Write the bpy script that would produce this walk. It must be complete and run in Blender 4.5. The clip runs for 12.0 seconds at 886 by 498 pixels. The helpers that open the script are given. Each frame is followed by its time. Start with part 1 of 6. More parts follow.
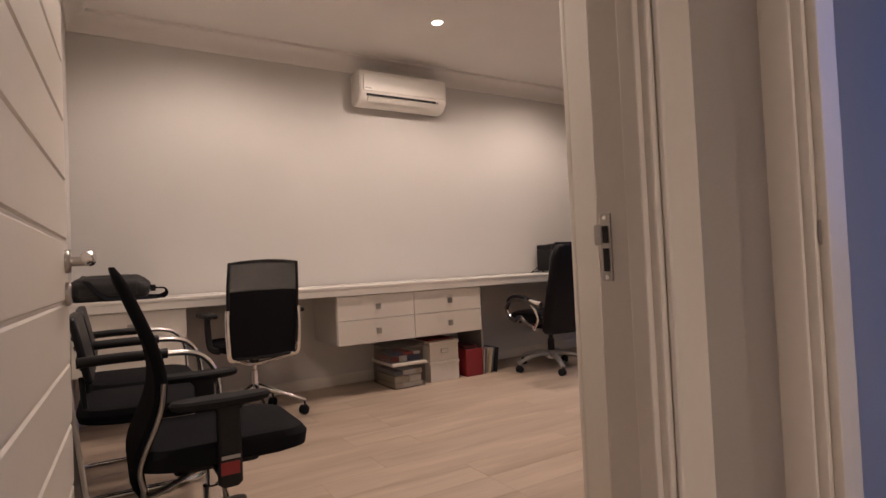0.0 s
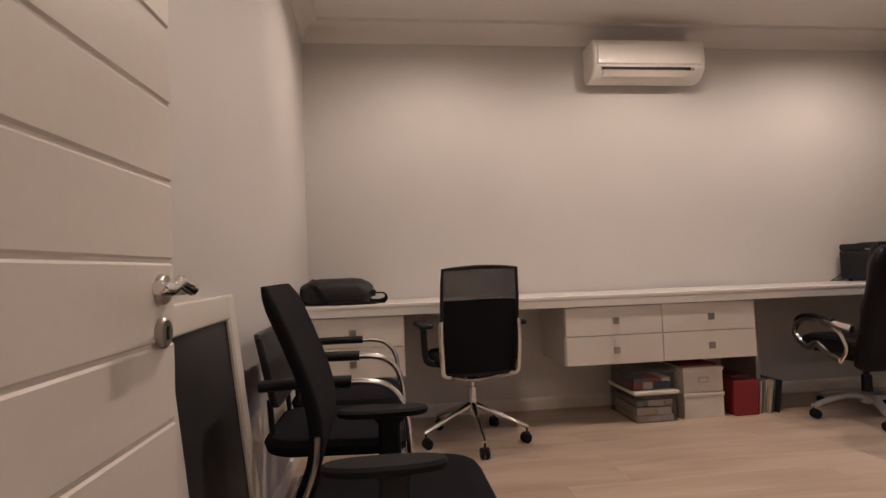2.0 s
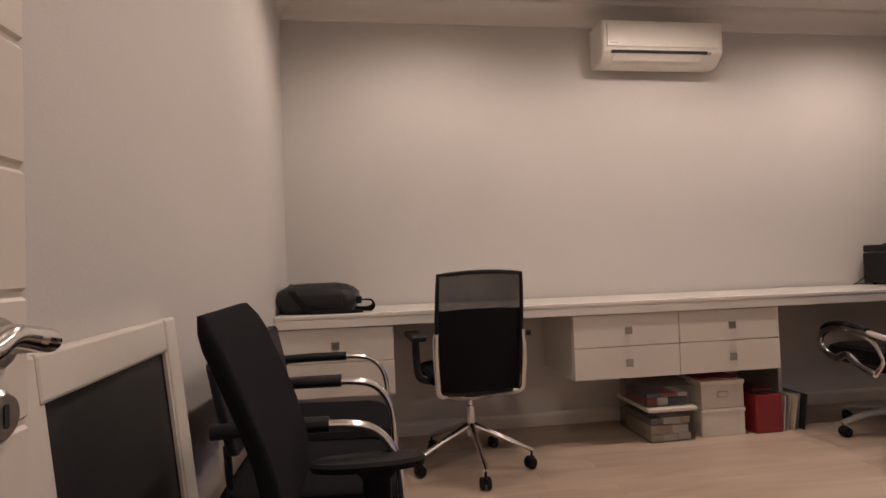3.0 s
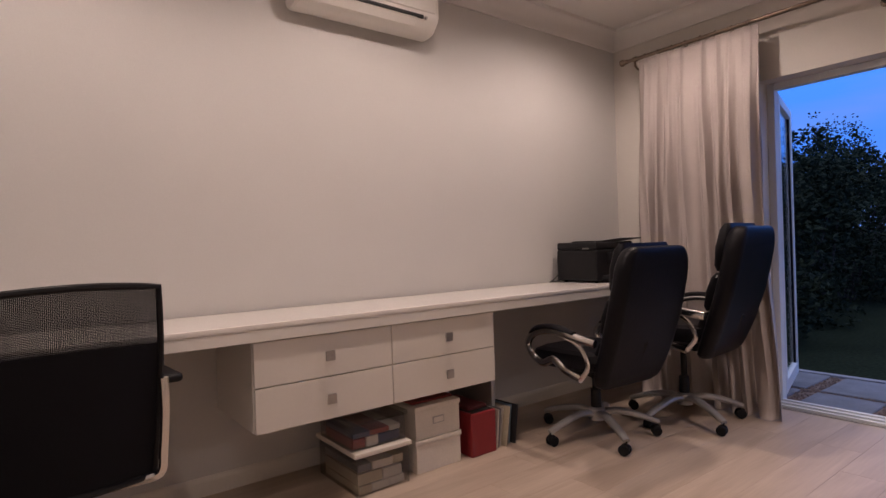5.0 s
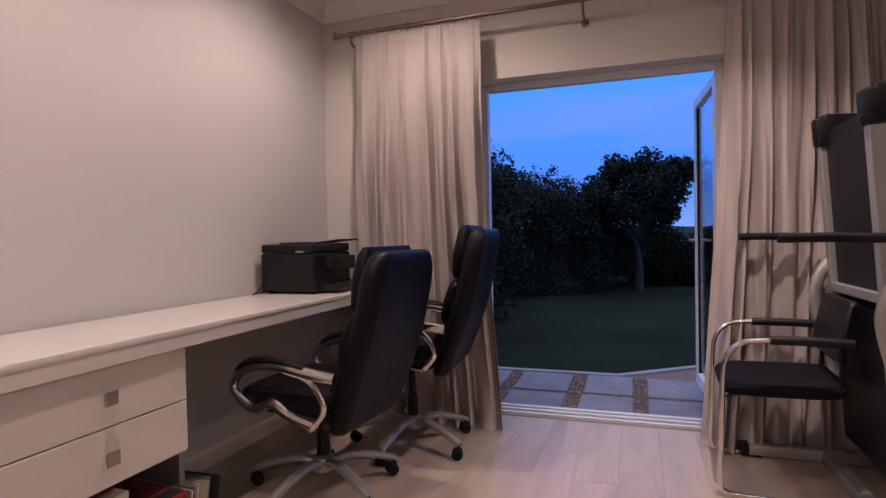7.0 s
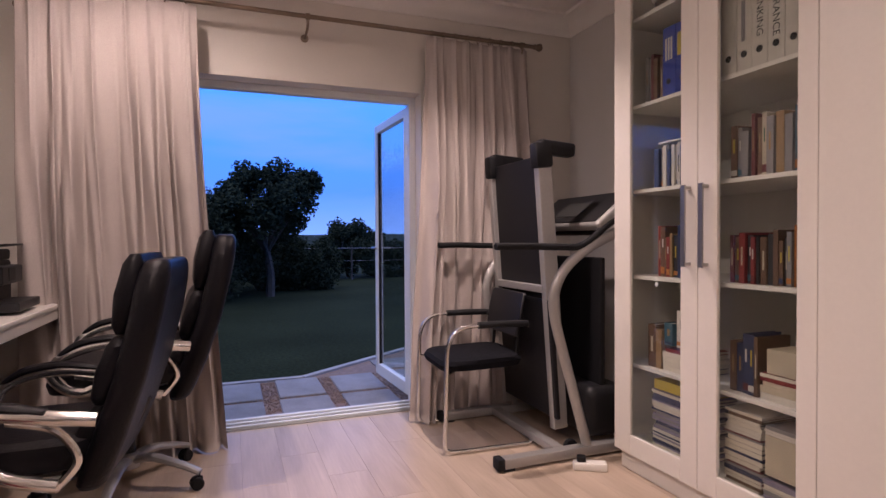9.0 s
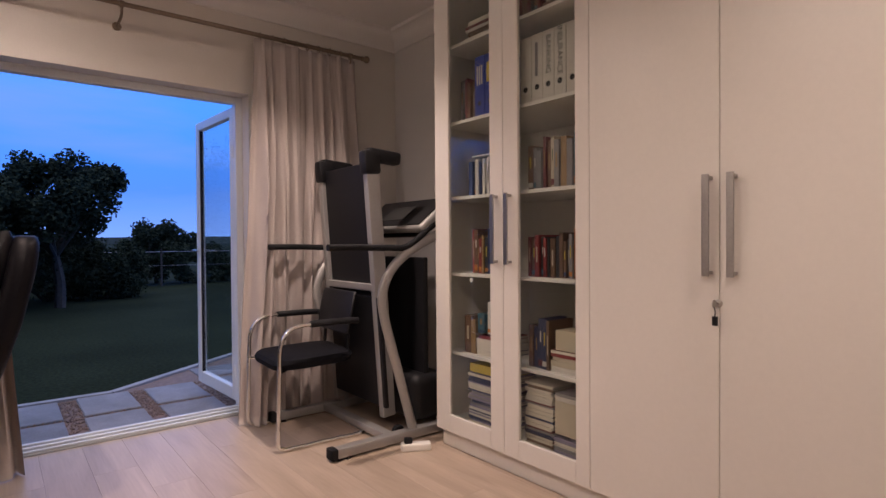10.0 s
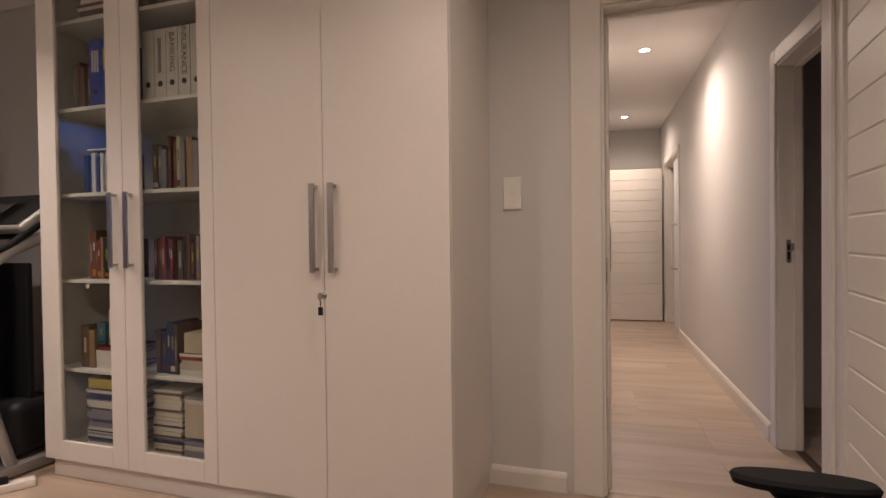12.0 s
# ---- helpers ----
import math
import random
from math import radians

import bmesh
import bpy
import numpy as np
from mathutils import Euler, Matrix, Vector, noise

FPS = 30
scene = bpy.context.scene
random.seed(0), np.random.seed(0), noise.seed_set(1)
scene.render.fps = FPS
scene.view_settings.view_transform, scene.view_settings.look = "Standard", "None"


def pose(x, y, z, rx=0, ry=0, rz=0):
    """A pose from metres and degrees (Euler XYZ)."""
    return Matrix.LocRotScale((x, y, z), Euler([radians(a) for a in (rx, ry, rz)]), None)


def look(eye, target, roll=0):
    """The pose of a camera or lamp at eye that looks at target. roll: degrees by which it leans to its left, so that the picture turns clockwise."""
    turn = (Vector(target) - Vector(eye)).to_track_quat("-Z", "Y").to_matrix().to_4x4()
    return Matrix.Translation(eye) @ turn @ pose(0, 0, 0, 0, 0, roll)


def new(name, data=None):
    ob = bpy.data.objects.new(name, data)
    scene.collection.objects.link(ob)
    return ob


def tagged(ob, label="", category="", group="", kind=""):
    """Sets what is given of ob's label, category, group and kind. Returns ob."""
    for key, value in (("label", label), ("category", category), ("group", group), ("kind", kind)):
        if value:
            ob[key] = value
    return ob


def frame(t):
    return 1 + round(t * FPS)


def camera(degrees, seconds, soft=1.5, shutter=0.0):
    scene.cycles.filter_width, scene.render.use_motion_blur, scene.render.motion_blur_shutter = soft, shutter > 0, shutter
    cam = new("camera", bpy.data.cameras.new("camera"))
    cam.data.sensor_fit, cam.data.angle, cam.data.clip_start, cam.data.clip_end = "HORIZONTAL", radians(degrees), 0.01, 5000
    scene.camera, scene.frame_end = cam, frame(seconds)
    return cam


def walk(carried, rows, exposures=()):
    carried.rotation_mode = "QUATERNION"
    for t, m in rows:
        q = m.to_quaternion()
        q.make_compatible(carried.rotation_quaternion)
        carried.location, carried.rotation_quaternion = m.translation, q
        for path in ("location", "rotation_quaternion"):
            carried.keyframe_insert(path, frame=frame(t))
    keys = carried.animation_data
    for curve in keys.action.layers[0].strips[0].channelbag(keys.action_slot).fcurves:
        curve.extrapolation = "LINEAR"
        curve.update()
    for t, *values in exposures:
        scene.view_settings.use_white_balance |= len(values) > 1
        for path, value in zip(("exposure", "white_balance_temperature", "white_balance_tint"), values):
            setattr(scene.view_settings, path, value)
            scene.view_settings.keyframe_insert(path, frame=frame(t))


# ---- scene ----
cam = camera(77.0, 12.0)
PATH = [
    (0, (0.094, 0.162, 0.955), (1.137, 1.868, 1.004), -2.6),
    (0.5, (0.209, 0.288, 0.968), (0.967, 2.138, 1.027), -2.4),
    (1, (0.289, 0.384, 1.003), (0.8, 2.317, 1.068), -2.2),
    (1.5, (0.347, 0.513, 1.012), (0.683, 2.483, 1.083), -2.3),
    (2, (0.379, 0.67, 1.014), (0.619, 2.655, 1.083), -2.0),
    (2.5, (0.375, 0.843, 1.03), (0.599, 2.829, 1.094), -1.9),
    (4.5, (0.644, 1.649, 1.132), (1.595, 3.409, 1.113), -1.9),
    (5, (0.811, 1.838, 1.094), (2.026, 3.426, 1.084), -1.9),
    (5.5, (0.981, 1.981, 1.125), (2.352, 3.437, 1.097), -1.8),
    (6, (1.099, 2.14, 1.133), (2.64, 3.414, 1.088), -1.6),
    (6.5, (1.164, 2.381, 1.105), (2.925, 3.329, 1.075), -1.3),
    (7, (1.24, 2.513, 1.112), (3.132, 3.161, 1.069), -1.1),
    (9, (1.139, 3.209, 1.12), (3.006, 2.494, 1.086), -0.3),
    (9.5, (1.062, 3.303, 1.119), (2.791, 2.299, 1.089), -0.4),
    (10, (0.988, 3.323, 1.114), (2.548, 2.071, 1.086), -0.4),
    (10.5, (0.909, 3.307, 1.112), (2.267, 1.839, 1.081), -0.6),
    (11, (0.85, 3.31, 1.118), (1.964, 1.65, 1.08), -0.7),
    (11.5, (0.788, 3.318, 1.127), (1.657, 1.518, 1.081), -0.7),
    (12, (0.725, 3.323, 1.11), (1.376, 1.432, 1.077), -0.7),
]
walk(cam, [(t, look(eye, target, roll)) for t, eye, target, roll in PATH],
     [(0.0, 0.13, 6500, 10), (1.0, 0.0, 6500, 10), (4.5, -0.08, 6350, 13), (5.5, -0.09, 6200, 18), (6.5, -0.07, 6150, 20), (7.2, 0.02, 6150, 20), (9.0, 0.36, 6200, 20), (9.6, 0.28, 6250, 18), (10.5, 0.05, 6500, 11), (12.0, -0.04, 6500, 10)])

# ---- light ----
world = bpy.data.worlds.new("dusk")
scene.world = world
world.use_nodes = True
wn = world.node_tree.nodes
wl = world.node_tree.links
wn.clear()
w_out = wn.new("ShaderNodeOutputWorld")
w_bg = wn.new("ShaderNodeBackground")
w_sky = wn.new("ShaderNodeTexSky")
w_sky.sky_type = "NISHITA"
w_sky.sun_disc = False
w_sky.sun_elevation = radians(45.0)
w_sky.sun_rotation = radians(250)
w_sky.air_density, w_sky.dust_density, w_sky.ozone_density = 1.0, 0.0, 3.0
w_co = wn.new("ShaderNodeTexCoord")
w_map = wn.new("ShaderNodeMapping")
w_map.inputs["Scale"].default_value = (1.0, 1.0, 6.0)
w_cloud = wn.new("ShaderNodeTexNoise")
w_cloud.inputs["Scale"].default_value = 2.2
w_cloud.inputs["Detail"].default_value = 5
w_cut = wn.new("ShaderNodeMapRange")
w_cut.inputs["From Min"].default_value, w_cut.inputs["From Max"].default_value = 0.46, 0.66
w_cut.inputs["To Max"].default_value = 0.62
w_sep = wn.new("ShaderNodeSeparateXYZ")
w_ramp = wn.new("ShaderNodeValToRGB")
for pos, col in ((0.0, (0.085, 0.22, 0.70)), (0.08, (0.062, 0.235, 0.82)), (0.35, (0.05, 0.25, 0.94)), (1.0, (0.03, 0.15, 0.66))):
    el = w_ramp.color_ramp.elements.new(pos) if 0 < pos < 1 else w_ramp.color_ramp.elements[int(pos)]
    el.color = (*col, 1)
w_tint = wn.new("ShaderNodeMix")
w_tint.data_type, w_tint.blend_type = "RGBA", "ADD"
w_tint.inputs["Factor"].default_value = 0.006
w_mul = wn.new("ShaderNodeMix")
w_mul.data_type, w_mul.blend_type = "RGBA", "MIX"
w_mul.inputs["B"].default_value = (0.125, 0.225, 0.60, 1)
wl.new(w_co.outputs["Generated"], w_map.inputs["Vector"])
wl.new(w_co.outputs["Generated"], w_sep.inputs["Vector"])
wl.new(w_sep.outputs["Z"], w_ramp.inputs["Fac"])
wl.new(w_map.outputs["Vector"], w_cloud.inputs["Vector"])
wl.new(w_cloud.outputs["Fac"], w_cut.inputs["Value"])
wl.new(w_ramp.outputs["Color"], w_tint.inputs["A"])
wl.new(w_sky.outputs["Color"], w_tint.inputs["B"])
wl.new(w_tint.outputs["Result"], w_mul.inputs["A"])
wl.new(w_cut.outputs["Result"], w_mul.inputs["Factor"])
wl.new(w_mul.outputs["Result"], w_bg.inputs["Color"])
w_bg.inputs["Strength"].default_value = 1.5
wl.new(w_bg.outputs["Background"], w_out.inputs["Surface"])

CEIL, HALL_CEIL = 2.72, 2.62
# (0.80, 2.05) is an unseen lamp, added by symmetry to light the door side.
LAMPS = [(0.80, 3.58, CEIL), (2.235, 3.60, CEIL), (3.67, 3.63, CEIL), (0.80, 2.05, CEIL), (3.68, 2.08, CEIL),
         (0.64, -1.48, HALL_CEIL), (0.835, -4.04, HALL_CEIL)]
for lx, ly, lz in LAMPS:
    lamp = bpy.data.lights.new("downlight", "SPOT")
    near_desk, in_hall = ly > 3, ly < 0
    lamp.energy, lamp.color = 75 if ly < -3 else 145 if in_hall else 66 if near_desk and lx > 3 else 54 if near_desk else 140 if lx > 3 else 58, (1.0, 0.79, 0.67)
    lamp.spot_size, lamp.spot_blend, lamp.shadow_soft_size = radians(163 if near_desk else 160 if in_hall else 98 if lx > 3 else 140), 0.6 if near_desk else 1.0, 0.035
    bulb = new("downlight_beam", lamp)
    bulb.location = (lx, ly, lz - 0.012)

# ---- materials ----
def material(name, color, rough=0.5, metal=0.0, spot=0.0, spot_scale=3.0, grain=0.0, grain_scale=60.0, bump=0.0, coat=0.0, piece=0.0, spec=0.5):
    """A principled material with stains (spot), fine grain and relief, and a shade that differs from piece to piece."""
    m = bpy.data.materials.new(name)
    m.use_nodes = True
    nt = m.node_tree
    b = nt.nodes["Principled BSDF"]
    b.inputs["Base Color"].default_value = (*color, 1)
    b.inputs["Roughness"].default_value = rough
    b.inputs["Metallic"].default_value = metal
    b.inputs["Coat Weight"].default_value = coat
    b.inputs["Specular IOR Level"].default_value = spec
    co = nt.nodes.new("ShaderNodeTexCoord")
    last = None
    for amount, scale in ((spot, spot_scale), (grain, grain_scale)):
        if not amount:
            continue
        n = nt.nodes.new("ShaderNodeTexNoise")
        n.inputs["Scale"].default_value, n.inputs["Detail"].default_value = scale, 5
        nt.links.new(co.outputs["Object"], n.inputs["Vector"])
        r = nt.nodes.new("ShaderNodeMapRange")
        r.inputs["From Min"].default_value, r.inputs["From Max"].default_value = 0.3, 0.7
        r.inputs["To Min"].default_value, r.inputs["To Max"].default_value = 1 - amount, 1 + amount * 0.6
        nt.links.new(n.outputs["Fac"], r.inputs["Value"])
        x = nt.nodes.new("ShaderNodeMix")
        x.data_type, x.blend_type = "RGBA", "MULTIPLY"
        x.inputs["Factor"].default_value = 1.0
        if last:
            nt.links.new(last, x.inputs["A"])
        else:
            x.inputs["A"].default_value = (*color, 1)
        nt.links.new(r.outputs["Result"], x.inputs["B"])
        last = x.outputs["Result"]
    if piece:
        oi = nt.nodes.new("ShaderNodeObjectInfo")
        r = nt.nodes.new("ShaderNodeMapRange")
        r.inputs["To Min"].default_value, r.inputs["To Max"].default_value = 1 - piece, 1 + piece
        nt.links.new(oi.outputs["Random"], r.inputs["Value"])
        x = nt.nodes.new("ShaderNodeMix")
        x.data_type, x.blend_type = "RGBA", "MULTIPLY"
        x.inputs["Factor"].default_value = 1.0
        if last:
            nt.links.new(last, x.inputs["A"])
        else:
            x.inputs["A"].default_value = (*color, 1)
        nt.links.new(r.outputs["Result"], x.inputs["B"])
        last = x.outputs["Result"]
    if last:
        nt.links.new(last, b.inputs["Base Color"])
    if bump:
        n = nt.nodes.new("ShaderNodeTexNoise")
        n.inputs["Scale"].default_value, n.inputs["Detail"].default_value = grain_scale, 4
        nt.links.new(co.outputs["Object"], n.inputs["Vector"])
        u = nt.nodes.new("ShaderNodeBump")
        u.inputs["Strength"].default_value, u.inputs["Distance"].default_value = bump, 0.004
        nt.links.new(n.outputs["Fac"], u.inputs["Height"])
        nt.links.new(u.outputs["Normal"], b.inputs["Normal"])
        # gloss that wanders a little, as on any touched surface
        g = nt.nodes.new("ShaderNodeMapRange")
        g.inputs["To Min"].default_value, g.inputs["To Max"].default_value = max(rough - 0.035, 0.02), min(rough + 0.035, 1)
        nt.links.new(n.outputs["Fac"], g.inputs["Value"])
        nt.links.new(g.outputs["Result"], b.inputs["Roughness"])
    return m


M_WALL = material("wall_paint_grey", (0.62, 0.60, 0.58), 0.75, spot=0.03, spot_scale=1.2, grain=0.02, grain_scale=140, bump=0.12)
M_WHITE_WALL = material("wall_paint_cream", (0.66, 0.62, 0.57), 0.75, spot=0.03, spot_scale=1.2, grain=0.02, grain_scale=140, bump=0.12)
M_CEIL = material("ceiling_paint", (0.76, 0.73, 0.70), 0.85, spot=0.02, grain=0.015, grain_scale=90, bump=0.06)
M_TRIM = material("white_satin_trim", (0.74, 0.70, 0.64), 0.42, spot=0.03, grain=0.02, grain_scale=50, bump=0.05)
M_CUPBOARD = material("white_satin_lacquer", (0.74, 0.70, 0.64), 0.33, spot=0.03, spot_scale=1.5, grain=0.015, grain_scale=60, bump=0.04)
M_DESK = material("white_gloss_desk", (0.78, 0.75, 0.70), 0.20, spot=0.02, grain=0.008, grain_scale=90, bump=0.015)
M_CHROME = material("polished_chrome", (0.78, 0.77, 0.76), 0.14, 1.0, spot=0.06, grain=0.04, grain_scale=25, bump=0.03)
M_STEEL = material("brushed_steel", (0.46, 0.44, 0.42), 0.34, 1.0, spot=0.08, grain=0.08, grain_scale=120, bump=0.08)
M_SILVER = material("silver_grey_paint", (0.42, 0.41, 0.40), 0.38, 0.5, spot=0.06, grain=0.04, grain_scale=80, bump=0.05)
M_BLACK_PLASTIC = material("black_plastic", (0.010, 0.010, 0.012), 0.45, spec=0.3, spot=0.15, grain=0.1, grain_scale=160, bump=0.1)
M_BLACK_LEATHER = material("black_leather", (0.006, 0.0055, 0.008), 0.40, spec=0.17, spot=0.2, spot_scale=5, grain=0.2, grain_scale=90, bump=0.35)
M_BLACK_FABRIC = material("black_woven_fabric", (0.008, 0.008, 0.011), 0.9, spec=0.15, spot=0.2, grain=0.35, grain_scale=350, bump=0.4)
M_RUBBER = material("black_rubber", (0.010, 0.010, 0.012), 0.75, spec=0.25, spot=0.2, grain=0.2, grain_scale=120, bump=0.2)


def wood_material(name, light, dark, rough):
    """Pale boards: long grain along x, shifted from board to board."""
    m = bpy.data.materials.new(name)
    m.use_nodes = True
    nt = m.node_tree
    b = nt.nodes["Principled BSDF"]
    co, oi = nt.nodes.new("ShaderNodeTexCoord"), nt.nodes.new("ShaderNodeObjectInfo")
    add = nt.nodes.new("ShaderNodeVectorMath")
    mul = nt.nodes.new("ShaderNodeVectorMath")
    mul.operation = "SCALE"
    mul.inputs[0].default_value = (37.0, 19.0, 0.0)
    nt.links.new(oi.outputs["Random"], mul.inputs["Scale"])
    nt.links.new(co.outputs["Object"], add.inputs[0])
    nt.links.new(mul.outputs["Vector"], add.inputs[1])
    tones = []
    for sc, vec in ((1.0, (1.1, 7.0, 1.0)), (1.0, (5.0, 95.0, 1.0))):
        mp = nt.nodes.new("ShaderNodeMapping")
        mp.inputs["Scale"].default_value = vec
        n = nt.nodes.new("ShaderNodeTexNoise")
        n.inputs["Scale"].default_value, n.inputs["Detail"].default_value, n.inputs["Distortion"].default_value = sc, 6, 0.6
        nt.links.new(add.outputs["Vector"], mp.inputs["Vector"])
        nt.links.new(mp.outputs["Vector"], n.inputs["Vector"])
        tones.append(n)
    ramp = nt.nodes.new("ShaderNodeValToRGB")
    ramp.color_ramp.elements[0].position, ramp.color_ramp.elements[0].color = 0.3, (*dark, 1)
    ramp.color_ramp.elements[1].position, ramp.color_ramp.elements[1].color = 0.62, (*light, 1)
    nt.links.new(tones[0].outputs["Fac"], ramp.inputs["Fac"])
    r = nt.nodes.new("ShaderNodeMapRange")
    r.inputs["From Min"].default_value, r.inputs["From Max"].default_value = 0.3, 0.7
    r.inputs["To Min"].default_value, r.inputs["To Max"].default_value = 0.93, 1.04
    nt.links.new(tones[1].outputs["Fac"], r.inputs["Value"])
    r2 = nt.nodes.new("ShaderNodeMapRange")
    r2.inputs["To Min"].default_value, r2.inputs["To Max"].default_value = 0.95, 1.04
    nt.links.new(oi.outputs["Random"], r2.inputs["Value"])
    mm = nt.nodes.new("ShaderNodeMath")
    mm.operation = "MULTIPLY"
    nt.links.new(r.outputs["Result"], mm.inputs[0])
    nt.links.new(r2.outputs["Result"], mm.inputs[1])
    x = nt.nodes.new("ShaderNodeMix")
    x.data_type, x.blend_type = "RGBA", "MULTIPLY"
    x.inputs["Factor"].default_value = 1.0
    nt.links.new(ramp.outputs["Color"], x.inputs["A"])
    nt.links.new(mm.outputs["Value"], x.inputs["B"])
    nt.links.new(x.outputs["Result"], b.inputs["Base Color"])
    b.inputs["Roughness"].default_value = rough
    u = nt.nodes.new("ShaderNodeBump")
    u.inputs["Strength"].default_value, u.inputs["Distance"].default_value = 0.12, 0.002
    nt.links.new(tones[1].outputs["Fac"], u.inputs["Height"])
    nt.links.new(u.outputs["Normal"], b.inputs["Normal"])
    return m


def glass_material(name, tint=(1, 1, 1), rough=0.0, mixed=0.12):
    """Thin clear glass: mostly see-through, with a real gloss."""
    m = bpy.data.materials.new(name)
    m.use_nodes = True
    nt = m.node_tree
    nt.nodes.remove(nt.nodes["Principled BSDF"])
    out = nt.nodes["Material Output"]
    t, g, f, p, r, x = (nt.nodes.new("ShaderNode" + k) for k in ("BsdfTransparent", "BsdfGlossy", "LayerWeight", "Math", "MapRange", "MixShader"))
    t.inputs["Color"].default_value = (*tint, 1)
    g.inputs["Roughness"].default_value = rough
    f.inputs["Blend"].default_value = 0.5
    p.operation = "POWER"
    p.inputs[1].default_value = 4.0
    r.inputs["To Min"].default_value, r.inputs["To Max"].default_value = 0.035, 0.75
    nt.links.new(f.outputs["Facing"], p.inputs[0])
    nt.links.new(p.outputs["Value"], r.inputs["Value"])
    nt.links.new(r.outputs["Result"], x.inputs["Fac"])
    nt.links.new(t.outputs["BSDF"], x.inputs[1])
    nt.links.new(g.outputs["BSDF"], x.inputs[2])
    nt.links.new(x.outputs["Shader"], out.inputs["Surface"])
    return m


def glow_material(name, color, strength):
    m = bpy.data.materials.new(name)
    m.use_nodes = True
    b = m.node_tree.nodes["Principled BSDF"]
    b.inputs["Base Color"].default_value = (*color, 1)
    b.inputs["Emission Color"].default_value = (*color, 1)
    b.inputs["Emission Strength"].default_value = strength
    return m


M_OAK = wood_material("pale_oak_laminate", (0.50, 0.40, 0.315), (0.37, 0.285, 0.215), 0.36)
M_JOINT = material("dark_joint", (0.10, 0.075, 0.055), 0.8, spot=0.2, grain=0.2)
M_GLASS = glass_material("clear_glass", (0.95, 0.97, 0.96))
M_PLASTIC_CLEAR = glass_material("cloudy_clear_plastic", (0.92, 0.92, 0.92), 0.3, 0.2)
M_LAMP = glow_material("lamp_lens", (1.0, 0.88, 0.74), 60.0)
M_CURTAIN = material("blush_linen_curtain", (0.44, 0.385, 0.36), 0.85, spot=0.06, spot_scale=2.5, grain=0.12, grain_scale=260, bump=0.25)
M_AC = material("white_abs_plastic", (0.80, 0.77, 0.72), 0.35, spot=0.02, grain=0.015, bump=0.03)
M_DARK = material("dark_gap", (0.02, 0.02, 0.02), 0.7, spot=0.1, grain=0.1)
M_CHALK = material("smudged_blackboard", (0.045, 0.045, 0.048), 0.45, spot=0.35, spot_scale=2.2, grain=0.15, grain_scale=30, bump=0.1)
M_BAG = material("dark_grey_nylon", (0.014, 0.0135, 0.015), 0.55, spot=0.25, spot_scale=8, grain=0.2, grain_scale=220, bump=0.4)
M_MESH_OPAQUE = material("black_mesh_fabric", (0.008, 0.008, 0.011), 0.8, spec=0.2, spot=0.15, grain=0.3, grain_scale=500, bump=0.3)
M_GUNMETAL = material("antique_brass_rod", (0.24, 0.185, 0.14), 0.36, 0.9, spot=0.12, grain=0.08, grain_scale=60, bump=0.06)
M_ALU = material("white_powder_coated_aluminium", (0.70, 0.72, 0.74), 0.35, spot=0.04, grain=0.03, grain_scale=90, bump=0.05)
M_RED = material("red_plastic", (0.24, 0.018, 0.022), 0.4, spot=0.12, grain=0.06, bump=0.06)
M_CARD = material("white_cardboard", (0.68, 0.63, 0.56), 0.7, spot=0.07, spot_scale=6, grain=0.05, grain_scale=80, bump=0.12)
M_PAVER = material("concrete_paver", (0.17, 0.17, 0.195), 0.8, spot=0.22, spot_scale=5, grain=0.15, grain_scale=90, bump=0.35, piece=0.1)
M_PEBBLE = material("brown_pebble", (0.13, 0.08, 0.06), 0.7, spot=0.3, spot_scale=20, grain=0.25, grain_scale=120, bump=0.4, piece=0.3)
M_KERB = material("pale_concrete_kerb", (0.27, 0.27, 0.30), 0.8, spot=0.15, grain=0.12, grain_scale=70, bump=0.25)
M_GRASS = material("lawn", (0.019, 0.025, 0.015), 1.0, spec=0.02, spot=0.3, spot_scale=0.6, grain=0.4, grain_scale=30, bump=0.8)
M_LEAF = material("dark_green_leaf", (0.026, 0.034, 0.020), 0.9, spec=0.08, spot=0.35, spot_scale=1.5, grain=0.2, grain_scale=20)
M_BARK = material("grey_brown_bark", (0.045, 0.036, 0.03), 0.9, spot=0.3, grain=0.3, grain_scale=25, bump=0.7)
M_HILL = material("far_hill", (0.05, 0.065, 0.055), 1.0, spot=0.3, spot_scale=0.02, grain=0.2, grain_scale=0.2)


def dyed(name, color, rough=0.6):
    return material(name, color, rough, spot=0.1, spot_scale=12, grain=0.08, grain_scale=90, bump=0.1)


BOOK = {k: dyed("book_" + k, c) for k, c in {
    "white": (0.62, 0.58, 0.52), "cream": (0.50, 0.43, 0.32), "blue": (0.03, 0.06, 0.36), "sky": (0.15, 0.22, 0.30), "red": (0.22, 0.03, 0.03),
    "maroon": (0.13, 0.025, 0.03), "black": (0.025, 0.023, 0.025), "green": (0.06, 0.12, 0.07), "yellow": (0.55, 0.42, 0.06), "tan": (0.30, 0.19, 0.09),
    "navy": (0.03, 0.04, 0.10), "grey": (0.22, 0.21, 0.22), "pages": (0.66, 0.60, 0.50), "brown": (0.14, 0.08, 0.05), "orange": (0.45, 0.17, 0.04),
    "lilac": (0.24, 0.21, 0.30), "teal": (0.05, 0.12, 0.16)}.items()}

